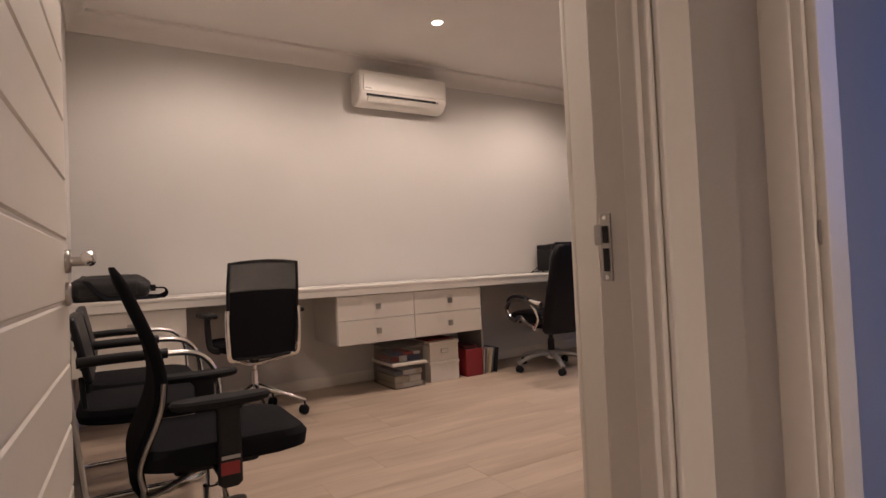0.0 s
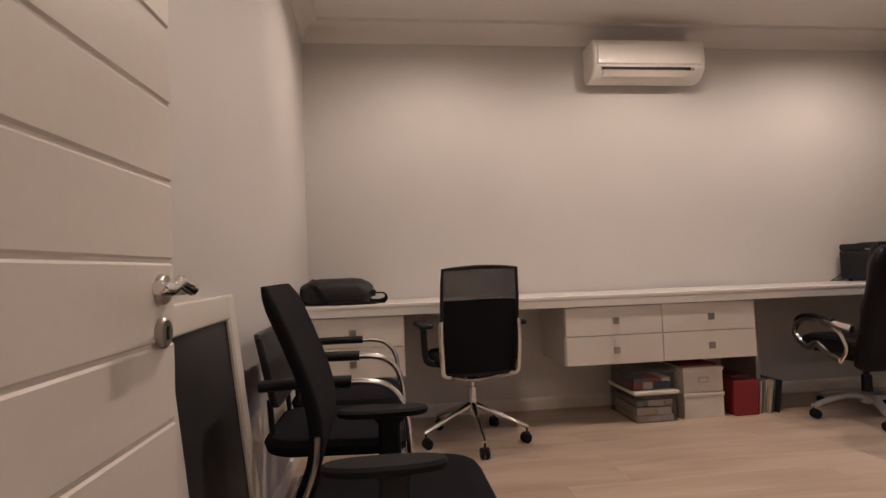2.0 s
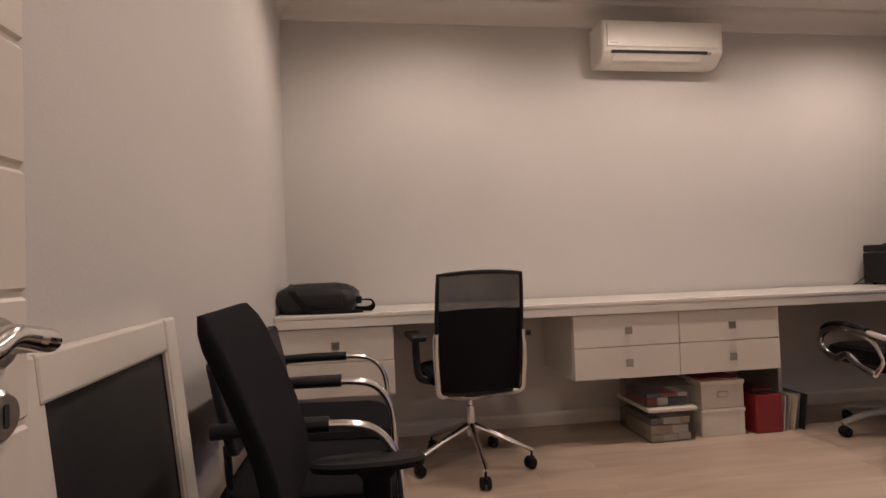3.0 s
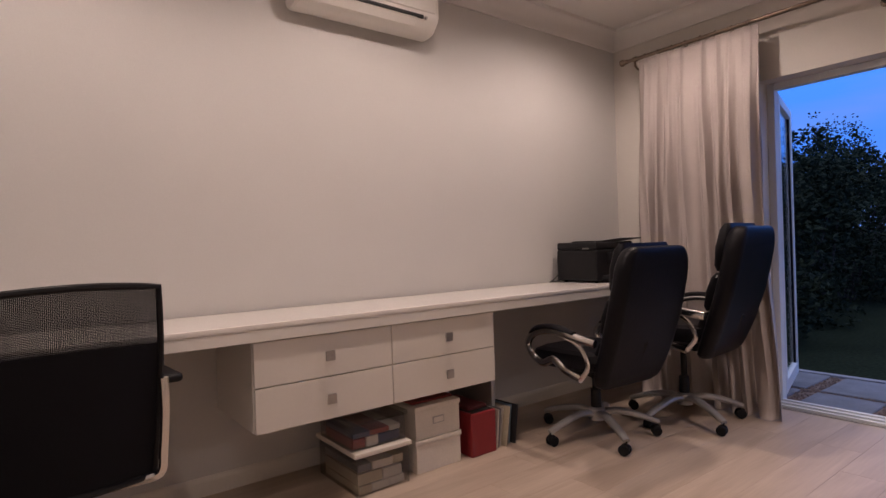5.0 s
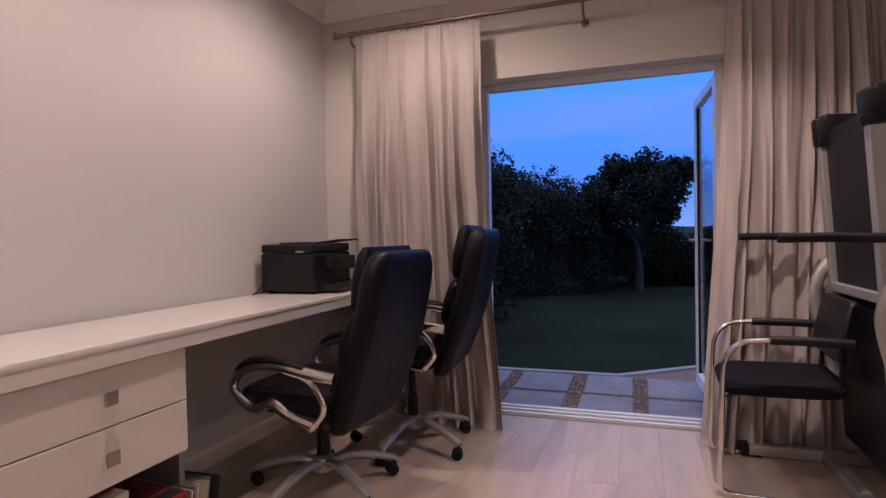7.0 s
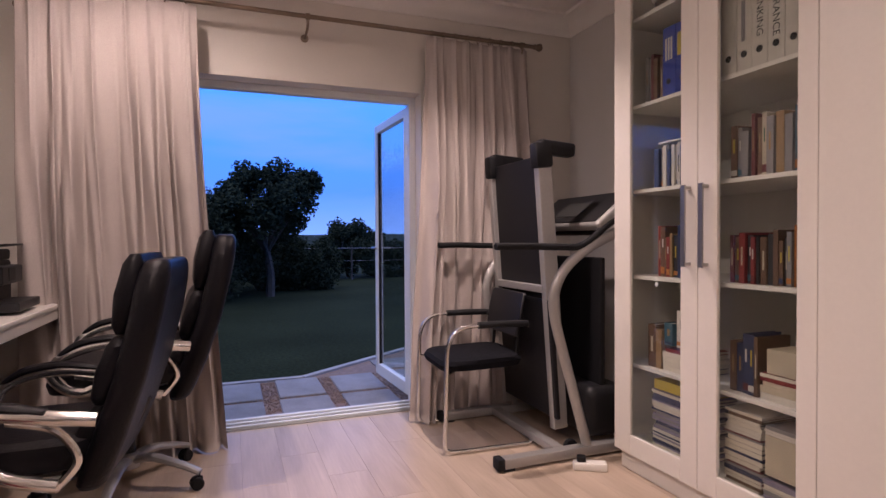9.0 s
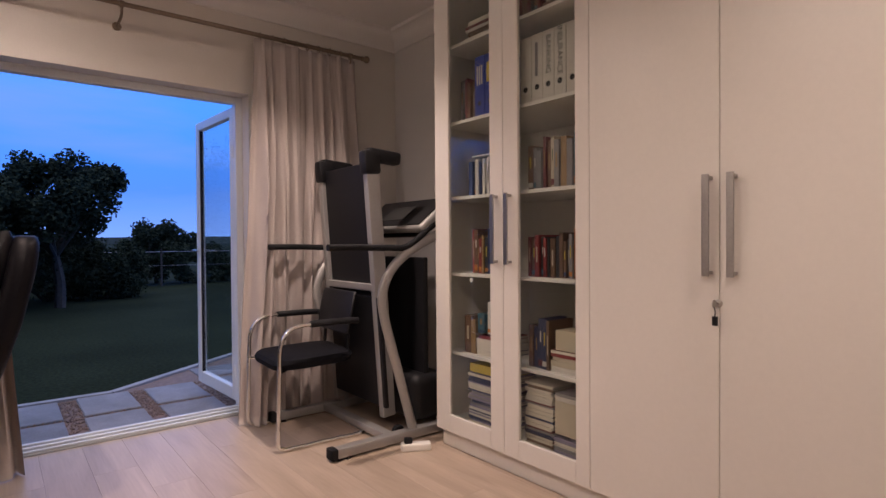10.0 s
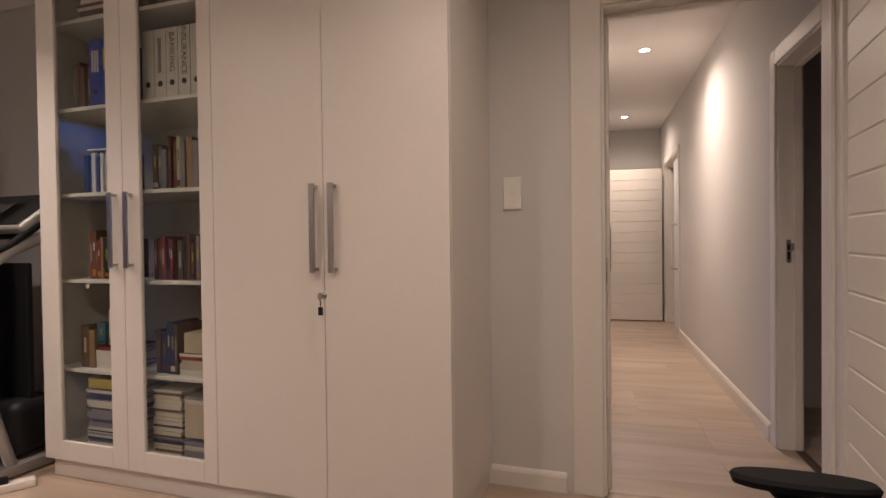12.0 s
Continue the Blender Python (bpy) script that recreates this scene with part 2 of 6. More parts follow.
# ---- geometry helpers ----
def box(bm, x0, x1, y0, y1, z0, z1, bevel=0.0, seg=2, m=None):
    r = bmesh.ops.create_cube(bm, size=1.0)
    vs = r["verts"]
    bmesh.ops.scale(bm, vec=(x1 - x0, y1 - y0, z1 - z0), verts=vs)
    bmesh.ops.translate(bm, vec=((x0 + x1) / 2, (y0 + y1) / 2, (z0 + z1) / 2), verts=vs)
    if bevel:
        es = list({e for v in vs for e in v.link_edges})
        out = bmesh.ops.bevel(bm, geom=es, offset=bevel, segments=seg, profile=0.5, affect="EDGES", clamp_overlap=True)
        vs = list({v for f in out["faces"] for v in f.verts} | {v for v in vs if v.is_valid})
    if m is not None:
        bmesh.ops.transform(bm, matrix=m, verts=vs)
    return vs


def boxed(*a, **k):
    bm = bmesh.new()
    box(bm, *a, **k)
    return bm


def smooth_path(pts, n=6):
    """A Catmull-Rom line through the points."""
    p = [Vector(q) for q in pts]
    out = []
    for i in range(len(p) - 1):
        a, b, c, d = p[max(i - 1, 0)], p[i], p[i + 1], p[min(i + 2, len(p) - 1)]
        for k in range(n):
            t = k / n
            out.append(0.5 * ((2 * b) + (c - a) * t + (2 * a - 5 * b + 4 * c - d) * t * t + (3 * b - a - 3 * c + d) * t ** 3))
    out.append(p[-1])
    return out


def tube(bm, pts, r, n=10, flat=1.0, up=None):
    """A round (or flattened) bar along the points; r a number or one a point."""
    pts = [Vector(p) for p in pts]
    rs = r if isinstance(r, (list, tuple)) else [r] * len(pts)
    rings, side = [], None
    for i, p in enumerate(pts):
        t = (pts[min(i + 1, len(pts) - 1)] - pts[max(i - 1, 0)]).normalized()
        if side is None:
            side = t.cross(Vector(up) if up else (Vector((0, 0, 1)) if abs(t.z) < 0.9 else Vector((1, 0, 0)))).normalized()
        else:
            side = (side - t * side.dot(t)).normalized()
        other = side.cross(t)
        rings.append([bm.verts.new(p + rs[i] * (math.cos(2 * math.pi * k / n) * side + flat * math.sin(2 * math.pi * k / n) * other)) for k in range(n)])
    for a, b in zip(rings, rings[1:]):
        for k in range(n):
            bm.faces.new((a[k], a[(k + 1) % n], b[(k + 1) % n], b[k]))
    bm.faces.new(rings[0][::-1])
    bm.faces.new(rings[-1])


def lathe(bm, profile, n=20, m=None):
    """Turns (radius, height) pairs about z."""
    m = m or Matrix()
    rings = []
    for r, z in profile:
        if r < 1e-5:
            rings.append([bm.verts.new(m @ Vector((0, 0, z)))])
        else:
            rings.append([bm.verts.new(m @ Vector((r * math.cos(2 * math.pi * k / n), r * math.sin(2 * math.pi * k / n), z))) for k in range(n)])
    for a, b in zip(rings, rings[1:]):
        for k in range(n):
            q = [a[k % len(a)], a[(k + 1) % len(a)], b[(k + 1) % len(b)], b[k % len(b)]]
            q = [v for i, v in enumerate(q) if v not in q[:i]]
            if len(q) > 2:
                bm.faces.new(q)
    for ring, flip in ((rings[0], True), (rings[-1], False)):
        if len(ring) > 2:
            bm.faces.new(ring[::-1] if flip else ring)


def prism(bm, outline, d0, d1, m=None):
    """A flat outline (u, v) made into a slab from d0 to d1 along its third axis."""
    m = m or Matrix()
    a = [bm.verts.new(m @ Vector((u, v, d0))) for u, v in outline]
    b = [bm.verts.new(m @ Vector((u, v, d1))) for u, v in outline]
    bm.faces.new(a[::-1])
    bm.faces.new(b)
    for i in range(len(a)):
        j = (i + 1) % len(a)
        bm.faces.new((a[i], a[j], b[j], b[i]))


def rounded(w, h, r, n=5):
    """The outline of a rectangle with round corners, about the middle."""
    out = []
    for cx, cy, a0 in ((w / 2 - r, h / 2 - r, 0), (-w / 2 + r, h / 2 - r, 90), (-w / 2 + r, -h / 2 + r, 180), (w / 2 - r, -h / 2 + r, 270)):
        for k in range(n + 1):
            a = radians(a0 + 90 * k / n)
            out.append((cx + r * math.cos(a), cy + r * math.sin(a)))
    return out


def loft(bm, rings, cap=True):
    """Skins a row of closed rings of points."""
    vs = [[bm.verts.new(p) for p in ring] for ring in rings]
    n = len(vs[0])
    for a, b in zip(vs, vs[1:]):
        for k in range(n):
            bm.faces.new((a[k], a[(k + 1) % n], b[(k + 1) % n], b[k]))
    if cap:
        bm.faces.new(vs[0][::-1])
        bm.faces.new(vs[-1])


def finish(bm, name, mat, smooth=True):
    bmesh.ops.recalc_face_normals(bm, faces=bm.faces[:])
    me = bpy.data.meshes.new(name)
    for f in bm.faces:
        f.smooth = smooth
    if smooth:
        for e in bm.edges:
            if len(e.link_faces) == 2:
                a, b = (f.calc_area() for f in e.link_faces)
                turn = e.calc_face_angle(0)
                if turn > radians(38) or (turn > radians(9) and max(a, b) > 9 * min(a, b)):
                    e.smooth = False
    bm.to_mesh(me)
    bm.free()
    me.materials.append(mat)
    return me


def part(name, bm, mat, parent, label="", smooth=True):
    ob = new(name, finish(bm, name, mat, smooth))
    ob.parent = parent
    if label:
        ob["label"] = label
    return ob


def thing(name, label, category, m=None, group="", kind=""):
    ob = new(name)
    ob.empty_display_size = 0.1
    if m is not None:
        ob.matrix_basis = m
    return tagged(ob, label, category, group, kind)


def solid(name, bm, mat, label, category, group="", kind="", m=None, smooth=True):
    ob = new(name, finish(bm, name, mat, smooth))
    if m is not None:
        ob.matrix_basis = m
    return tagged(ob, label, category, group, kind)


def structure(name, bm, mat, label="", category="", smooth=False):
    return solid(name, bm, mat, label, category, kind="structure", smooth=smooth)

# ---- the room's shell ----
X0, X1, Y0, Y1 = -0.08, 4.64, 0.862, 4.52
HALL_FACE = 0.735
DOOR_L, DOOR_R, DOOR_H = -0.012, 0.842, 2.08
WIN_Y0, WIN_Y1, WIN_H = 2.02, 3.44, 2.085
structure("wall_back", boxed(X0 - 0.15, X1 + 0.22, Y1, Y1 + 0.15, -0.1, CEIL + 0.1), M_WALL, "light grey painted plaster wall", "wall")
structure("wall_left", boxed(X0 - 0.15, X0, HALL_FACE, Y1, -0.1, CEIL + 0.1), M_WALL, "light grey painted plaster wall", "wall")
bm = bmesh.new()
box(bm, X1, X1 + 0.22, HALL_FACE, WIN_Y0, -0.1, CEIL + 0.1)
box(bm, X1, X1 + 0.22, WIN_Y1, Y1, -0.1, CEIL + 0.1)
box(bm, X1, X1 + 0.22, WIN_Y0, WIN_Y1, WIN_H, CEIL + 0.1)
structure("wall_window", bm, M_WHITE_WALL, "cream painted wall round the garden doorway", "wall")
bm = bmesh.new()
box(bm, X0, DOOR_L - 0.02, HALL_FACE, Y0, -0.1, CEIL + 0.1)
box(bm, DOOR_R + 0.02, X1, HALL_FACE, Y0, -0.1, CEIL + 0.1)
box(bm, DOOR_L - 0.02, DOOR_R + 0.02, HALL_FACE, Y0, DOOR_H + 0.02, CEIL + 0.1)
structure("wall_door", bm, M_WALL, "light grey painted wall with the room's doorway", "wall")
structure("ceiling", boxed(X0, X1, Y0, Y1, CEIL, CEIL + 0.1), M_CEIL, "white painted ceiling", "ceiling")
structure("floor_slab", boxed(-1.8, X1 + 0.22, -5.6, Y1 + 0.1, -0.1, -0.012), M_RUBBER, "dark slab under the floorboards", "floor")

# hall and the small rooms beside it
HX0, HX1, HEND = -0.022, 0.935, -5.0
bm = bmesh.new()
box(bm, HX0 - 0.12, HX0, -3.35, 0.02, -0.1, CEIL)
box(bm, HX0 - 0.12, HX0, HEND, -4.55, -0.1, CEIL)
box(bm, HX0 - 0.12, HX0, -4.55, -3.35, 2.06, CEIL)
box(bm, HX0 - 0.12, HX0, 0.02, HALL_FACE, 2.00, CEIL)
structure("wall_hall_west", bm, M_WALL, "light grey painted hall wall with two doorways", "wall")
bm = bmesh.new()
box(bm, HX1, HX1 + 0.12, HEND, -0.28, -0.1, CEIL)
box(bm, HX1, HX1 + 0.12, -0.28, 0.51, 2.06, CEIL)
box(bm, HX1, HX1 + 0.12, 0.51, HALL_FACE, -0.1, CEIL)
structure("wall_hall_east", bm, M_WALL, "light grey painted hall wall with a doorway", "wall")
structure("wall_hall_end", boxed(HX0 - 0.12, HX1 + 0.12, HEND - 0.12, HEND, -0.1, CEIL), M_WALL, "light grey painted end wall", "wall")
structure("ceiling_hall", boxed(-1.6, 2.7, HEND, HALL_FACE, HALL_CEIL, HALL_CEIL + 0.1), M_CEIL, "white painted hall ceiling", "ceiling")
bm = bmesh.new()
box(bm, -1.6, -1.5, HEND, HALL_FACE, -0.1, CEIL)
box(bm, -1.5, HX0 - 0.12, -0.9, -0.8, -0.1, CEIL)
box(bm, -1.5, X0 - 0.15, HALL_FACE, HALL_FACE + 0.1, -0.1, CEIL)
box(bm, -1.5, HX0 - 0.12, HEND - 0.12, HEND, -0.1, CEIL)
structure("wall_side_room", bm, M_WHITE_WALL, "cream painted walls of the small room off the hall", "wall")
bm = bmesh.new()
box(bm, 2.6, 2.7, HEND, -0.95, -0.1, CEIL)
box(bm, 2.6, 2.7, 0.45, HALL_FACE, -0.1, CEIL)
box(bm, 2.6, 2.7, -0.95, 0.45, -0.1, 0.5)
box(bm, 2.6, 2.7, -0.95, 0.45, 2.3, CEIL)
box(bm, HX1 + 0.12, 2.6, -1.2, -1.1, -0.1, CEIL)
structure("wall_bathroom", bm, M_WALL, "light painted walls of the room off the hall", "wall")

# ---- openings, trim and built-in fittings ----
def cove(name, runs, top, label):
    """Curved cornice along straight runs (x0, y0, x1, y1, inward normal)."""
    prof = [(0.0, -0.13), (0.012, -0.13), (0.016, -0.118)] + [(0.016 + 0.085 * (1 - math.cos(radians(a))), -0.118 + 0.098 * math.sin(radians(a))) for a in range(15, 91, 15)] + [(0.112, -0.02), (0.118, 0.0), (0.0, 0.0)]
    bm = bmesh.new()
    for x0, y0, x1, y1, nx, ny in runs:
        loft(bm, [[(x + nx * u, y + ny * u, top + v) for u, v in prof] for x, y in ((x0, y0), (x1, y1))])
    return structure(name, bm, M_CEIL, label, "cornice", smooth=True)


cove("trim_cornice", [(X0, Y1, X1, Y1, 0, -1), (X1, Y0, X1, Y1, -1, 0), (X0, Y0, X0, Y1, 1, 0), (X0, Y0, X1, Y0, 0, 1)], CEIL, "white coved plaster cornice")


def skirting(name, runs, h=0.085):
    bm = bmesh.new()
    prof = [(0, 0), (0.016, 0), (0.016, h - 0.02), (0.012, h - 0.008), (0.006, h), (0, h)]
    for x0, y0, x1, y1, nx, ny in runs:
        loft(bm, [[(x + nx * u, y + ny * u, v) for u, v in prof] for x, y in ((x0, y0), (x1, y1))])
    return structure(name, bm, M_TRIM, "white painted skirting board", "skirting")


skirting("baseboard", [(X0, Y1, X1, Y1, 0, -1), (X1, 3.45, X1, Y1, -1, 0), (X1, Y0, X1, 2.0, -1, 0), (X0, Y0, X0, Y1, 1, 0), (3.42, Y0, X1, Y0, 0, 1), (1.01, Y0, 1.36, Y0, 0, 1)])
skirting("baseboard_hall", [(HX0, -3.27, HX0, -0.07, 1, 0), (HX1, HEND, HX1, -0.36, -1, 0), (HX0, HEND, HX1, HEND, 0, 1), (-1.5, HALL_FACE, HX0 - 0.12, HALL_FACE, 0, -1)], 0.10)


def casing(name, axis, a0, a1, h, c0, c1, faces, width=0.075, label="white painted door frame"):
    """A door frame in a wall: lining through the wall from c0 to c1 and architraves on the faces given. axis: the way along which the opening lies."""
    frame_ob = thing(name, label, "door frame", kind="structure")

    def bx(u0, u1, v0, v1, z0, z1, bevel=0.004):
        return boxed(u0, u1, v0, v1, z0, z1, bevel=bevel) if axis == "x" else boxed(v0, v1, u0, u1, z0, z1, bevel=bevel)
    part("lining", bx(a0 - 0.02, a0, c0, c1, 0, h), M_TRIM, frame_ob)
    part("lining", bx(a1, a1 + 0.02, c0, c1, 0, h), M_TRIM, frame_ob)
    part("lining", bx(a0 - 0.02, a1 + 0.02, c0, c1, h, h + 0.02), M_TRIM, frame_ob)
    mid = c0 + (c1 - c0) * 0.38
    for u0, u1, z0, z1 in ((a0, a0 + 0.014, 0, h), (a1 - 0.014, a1, 0, h), (a0 + 0.014, a1 - 0.014, h - 0.014, h)):
        part("door_stop", bx(u0, u1, mid - 0.035, mid, z0, z1, 0.003), M_TRIM, frame_ob)
    for face, out in faces:
        v0, v1 = sorted((face, face + out * 0.012))
        part("architrave", bx(a0 - 0.012 - width, a0 - 0.012, v0, v1, 0, h + 0.012 + width, 0.006), M_TRIM, frame_ob)
        part("architrave", bx(a1 + 0.012, a1 + 0.012 + width, v0, v1, 0, h + 0.012 + width, 0.006), M_TRIM, frame_ob)
        part("architrave", bx(a0 - 0.012, a1 + 0.012, v0, v1, h + 0.012, h + 0.012 + width, 0.006), M_TRIM, frame_ob)
    return frame_ob


room_frame = casing("door_frame_room", "x", DOOR_L, DOOR_R, DOOR_H, HALL_FACE, Y0, [(Y0, 1), (HALL_FACE, -1)], 0.13)
side_frame = casing("door_frame_side", "y", 0.04, HALL_FACE - 0.11, 1.98, HX0 - 0.12, HX0, [(HX0, 1)], 0.08)
bath_frame = casing("door_frame_bathroom", "y", -0.26, 0.49, 2.04, HX1, HX1 + 0.12, [(HX1, -1)], 0.044)
end_frame = casing("door_frame_far", "y", -4.53, -3.37, 2.04, HX0 - 0.12, HX0, [(HX0, 1)], 0.08)


def strike_plate(parent, m):
    bm = bmesh.new()
    prism(bm, rounded(0.022, 0.118, 0.004, 3), 0, 0.003, m)
    p = part("strike_plate", bm, M_STEEL, parent, "brushed steel strike plate")
    for z, h in ((0.022, 0.030), (-0.022, 0.040)):
        bm = bmesh.new()
        prism(bm, rounded(0.013, h, 0.001, 2), 0.0032, 0.0042, m @ Matrix.Translation((0, z, 0)))
        part("latch_hole", bm, M_DARK, p, "dark latch hole")
    bm = bmesh.new()
    prism(bm, rounded(0.016, 0.036, 0.004, 3), 0.001, 0.004, m @ Matrix.Translation((-0.017, 0.022, 0)))
    part("lip", bm, M_STEEL, p)
    for z in (0.051, -0.052):
        bm = bmesh.new()
        lathe(bm, [(0.004, 0.003), (0.004, 0.0042), (0, 0.0044)], 10, m @ Matrix.Translation((0, z, 0)))
        part("screw", bm, M_CHROME, p)


strike_plate(room_frame, Matrix.Translation((DOOR_R - 0.0005, 0.838, 0.969)) @ Matrix(((0, 0, -1, 0), (-1, 0, 0, 0), (0, 1, 0, 0), (0, 0, 0, 1))))
strike_plate(bath_frame, Matrix.Translation((HX1 + 0.032, 0.4895, 0.952)) @ Matrix(((1, 0, 0, 0), (0, 0, -1, 0), (0, 1, 0, 0), (0, 0, 0, 1))))
strike_plate(side_frame, Matrix.Translation((HX0 - 0.05, 0.0405, 1.03)) @ Matrix(((1, 0, 0, 0), (0, 0, 1, 0), (0, 1, 0, 0), (0, 0, 0, 1))))


def lever_handle(parent, m, turned=1):
    """Lever on a round rose with a keyhole rose under it. m: the rose's centre, z outward; the lever runs along +x (turned 1)."""
    h = part("handle_rose", _lathed([(0.026, 0), (0.026, 0.006), (0.023, 0.010), (0.011, 0.011), (0.010, 0.045), (0.0, 0.046)], m), M_STEEL, parent, "brushed steel round rose")
    bm = bmesh.new()
    pts = smooth_path([(-0.012 * turned, 0, 0.045), (0.02 * turned, 0.006, 0.048), (0.055 * turned, 0.012, 0.05), (0.085 * turned, 0.002, 0.05), (0.125 * turned, 0.006, 0.048)], 6)
    tube(bm, [m @ Vector(p) for p in pts], [0.0125] * 6 + [0.0115] * (len(pts) - 7) + [0.008], 12)
    part("lever", bm, M_CHROME, h, "wavy polished lever")
    k = part("keyhole_rose", _lathed([(0.026, 0), (0.026, 0.006), (0.022, 0.010), (0.0, 0.0102)], m @ Matrix.Translation((0, -0.072, 0))), M_STEEL, parent)
    bm = bmesh.new()
    prism(bm, rounded(0.007, 0.024, 0.003, 3), 0.0105, 0.012, m @ Matrix.Translation((0, -0.072, 0)))
    part("keyhole", bm, M_DARK, k)


def _lathed(profile, m, n=24):
    bm = bmesh.new()
    lathe(bm, profile, n, m)
    return bm


def panel_door(name, w, h, m, label):
    """A door leaf of horizontal boards with v-grooves; hinge edge at x = 0, the face with y = 0 and y = -0.04."""
    d = thing(name, label, "door", m, kind="structure")
    part("core", boxed(0.004, w - 0.004, -0.036, -0.004, 0.006, h - 0.004), M_TRIM, d)
    lines = [0.0] + [0.21 + 0.137 * k for k in range(13)] + [h]
    for z0, z1 in zip(lines, lines[1:]):
        part("board", boxed(0.0, w, -0.04, 0.0, z0 + 0.003, z1 - 0.003, bevel=0.004, seg=1), M_TRIM, d)
    return d


leaf_w = 0.772
door = panel_door("door_1", leaf_w, 2.03, Matrix.Translation((DOOR_L - 0.036, 0.930, 0.01)) @ pose(0, 0, 0, 0, 0, 87.5), "white grooved timber door standing open")
lever_handle(door, Matrix.Translation((leaf_w - 0.055, -0.04, 0.985)) @ pose(0, 0, 0, 90, 0, 0) @ pose(0, 0, 0, 0, 0, 0), -1)
lever_handle(door, Matrix.Translation((leaf_w - 0.055, 0, 0.985)) @ Matrix(((1, 0, 0, 0), (0, 0, 1, 0), (0, 1, 0, 0), (0, 0, 0, 1))), -1)
for z in (0.22, 1.05, 1.82):
    part("hinge", _lathed([(0.008, -0.05), (0.008, 0.05)], Matrix.Translation((-0.006, 0.0, z)), 12), M_STEEL, door)

far_door = panel_door("door_2", 0.78, 2.0, Matrix.Translation((HX0 + 0.038, -4.52, 0.012)), "white grooved timber door standing open in the hall")
bm = bmesh.new()
tube(bm, [(0.66, 0.05, 0.66), (0.66, 0.05, 1.24)], 0.014, 12)
bar = part("pull_handle", bm, M_STEEL, far_door, "long steel pull bar")
for z in (0.72, 1.18):
    bm = bmesh.new()
    tube(bm, [(0.66, 0.0, z), (0.66, 0.05, z)], 0.009, 10)
    part("standoff", bm, M_STEEL, bar)
part("lock_rose", _lathed([(0.022, 0), (0.022, 0.008), (0, 0.009)], Matrix.Translation((0.71, 0, 0.86)) @ pose(0, 0, 0, -90)), M_STEEL, far_door)
for z in (0.25, 1.85):
    part("hinge", boxed(-0.012, 0.0, -0.02, 0.004, z - 0.05, z + 0.05, bevel=0.002), M_STEEL, far_door)
# edge of the second leaf in that doorway
side_leaf = thing("door_3", "white aluminium door leaf ajar in the hall doorway", "door", kind="structure")
part("leaf", boxed(HX0 - 0.07, HX0 - 0.03, -3.95, -3.39, 0.012, 2.03, bevel=0.003), M_ALU, side_leaf)
for z in (0.75, 1.25):
    bm = bmesh.new()
    tube(bm, smooth_path([(HX0 - 0.03, -3.47, z), (HX0 + 0.03, -3.47, z), (HX0 + 0.045, -3.52, z), (HX0 + 0.045, -3.6, z)], 4), 0.009, 8)
    part("handle", bm, M_STEEL, side_leaf)
structure("threshold_strip", boxed(HX0 - 0.12, HX0 - 0.075, 0.05, 0.5, 0.0, 0.006, bevel=0.002), dyed("brown_strip", (0.10, 0.06, 0.04)), "brown threshold strip on the floor", "threshold")

# the hall runs a little askew to the room
HALL_TURN = Matrix.Translation((HX0, HALL_FACE, 0)) @ pose(0, 0, 0, 0, 0, 4.0) @ Matrix.Translation((-HX0, -HALL_FACE, 0))
for hall_part in ("wall_hall_west", "wall_hall_east", "wall_hall_end", "ceiling_hall", "wall_side_room", "wall_bathroom", "baseboard_hall",
                  "door_frame_side", "door_frame_bathroom", "door_frame_far", "door_2", "door_3", "threshold_strip"):
    ob = bpy.data.objects[hall_part]
    ob.matrix_basis = HALL_TURN @ ob.matrix_basis

# switch plate
sw = thing("light_switch", "white plastic light switch on the wall beside the door", "light switch", Matrix.Translation((1.240, Y0, 1.313)))
part("plate", boxed(-0.041, 0.041, 0.0, 0.009, -0.072, 0.072, bevel=0.004), M_AC, sw)
part("rocker", boxed(-0.011, 0.011, 0.009, 0.014, -0.012, 0.012, bevel=0.002), M_AC, sw)

# wall socket under the desk
so = thing("wall_socket", "white plastic wall socket under the desk", "socket", Matrix.Translation((3.02, Y1, 0.45)))
part("plate", boxed(-0.06, 0.06, -0.010, 0, -0.06, 0.06, bevel=0.004), M_AC, so)
part("socket_face", boxed(-0.03, 0.03, -0.014, -0.010, -0.035, 0.025, bevel=0.003), M_AC, so)

# downlights, the added unseen one at (0.80, 2.05) included
for lx, ly, lz in LAMPS:
    d = thing("downlight", "small round recessed ceiling downlight, lit", "ceiling light", Matrix.Translation((lx, ly, lz)), "recessed downlights")
    bm = bmesh.new()
    lathe(bm, [(0.036, 0.0), (0.037, -0.004), (0.045, -0.005), (0.050, -0.002), (0.050, 0.0)], 28)
    part("trim_ring", bm, M_TRIM, d)
    bm = bmesh.new()
    lathe(bm, [(0.0, -0.0025), (0.036, -0.0025), (0.036, -0.001), (0.0, -0.001)], 24)
    part("lens", bm, M_LAMP, d, "glowing warm lens")

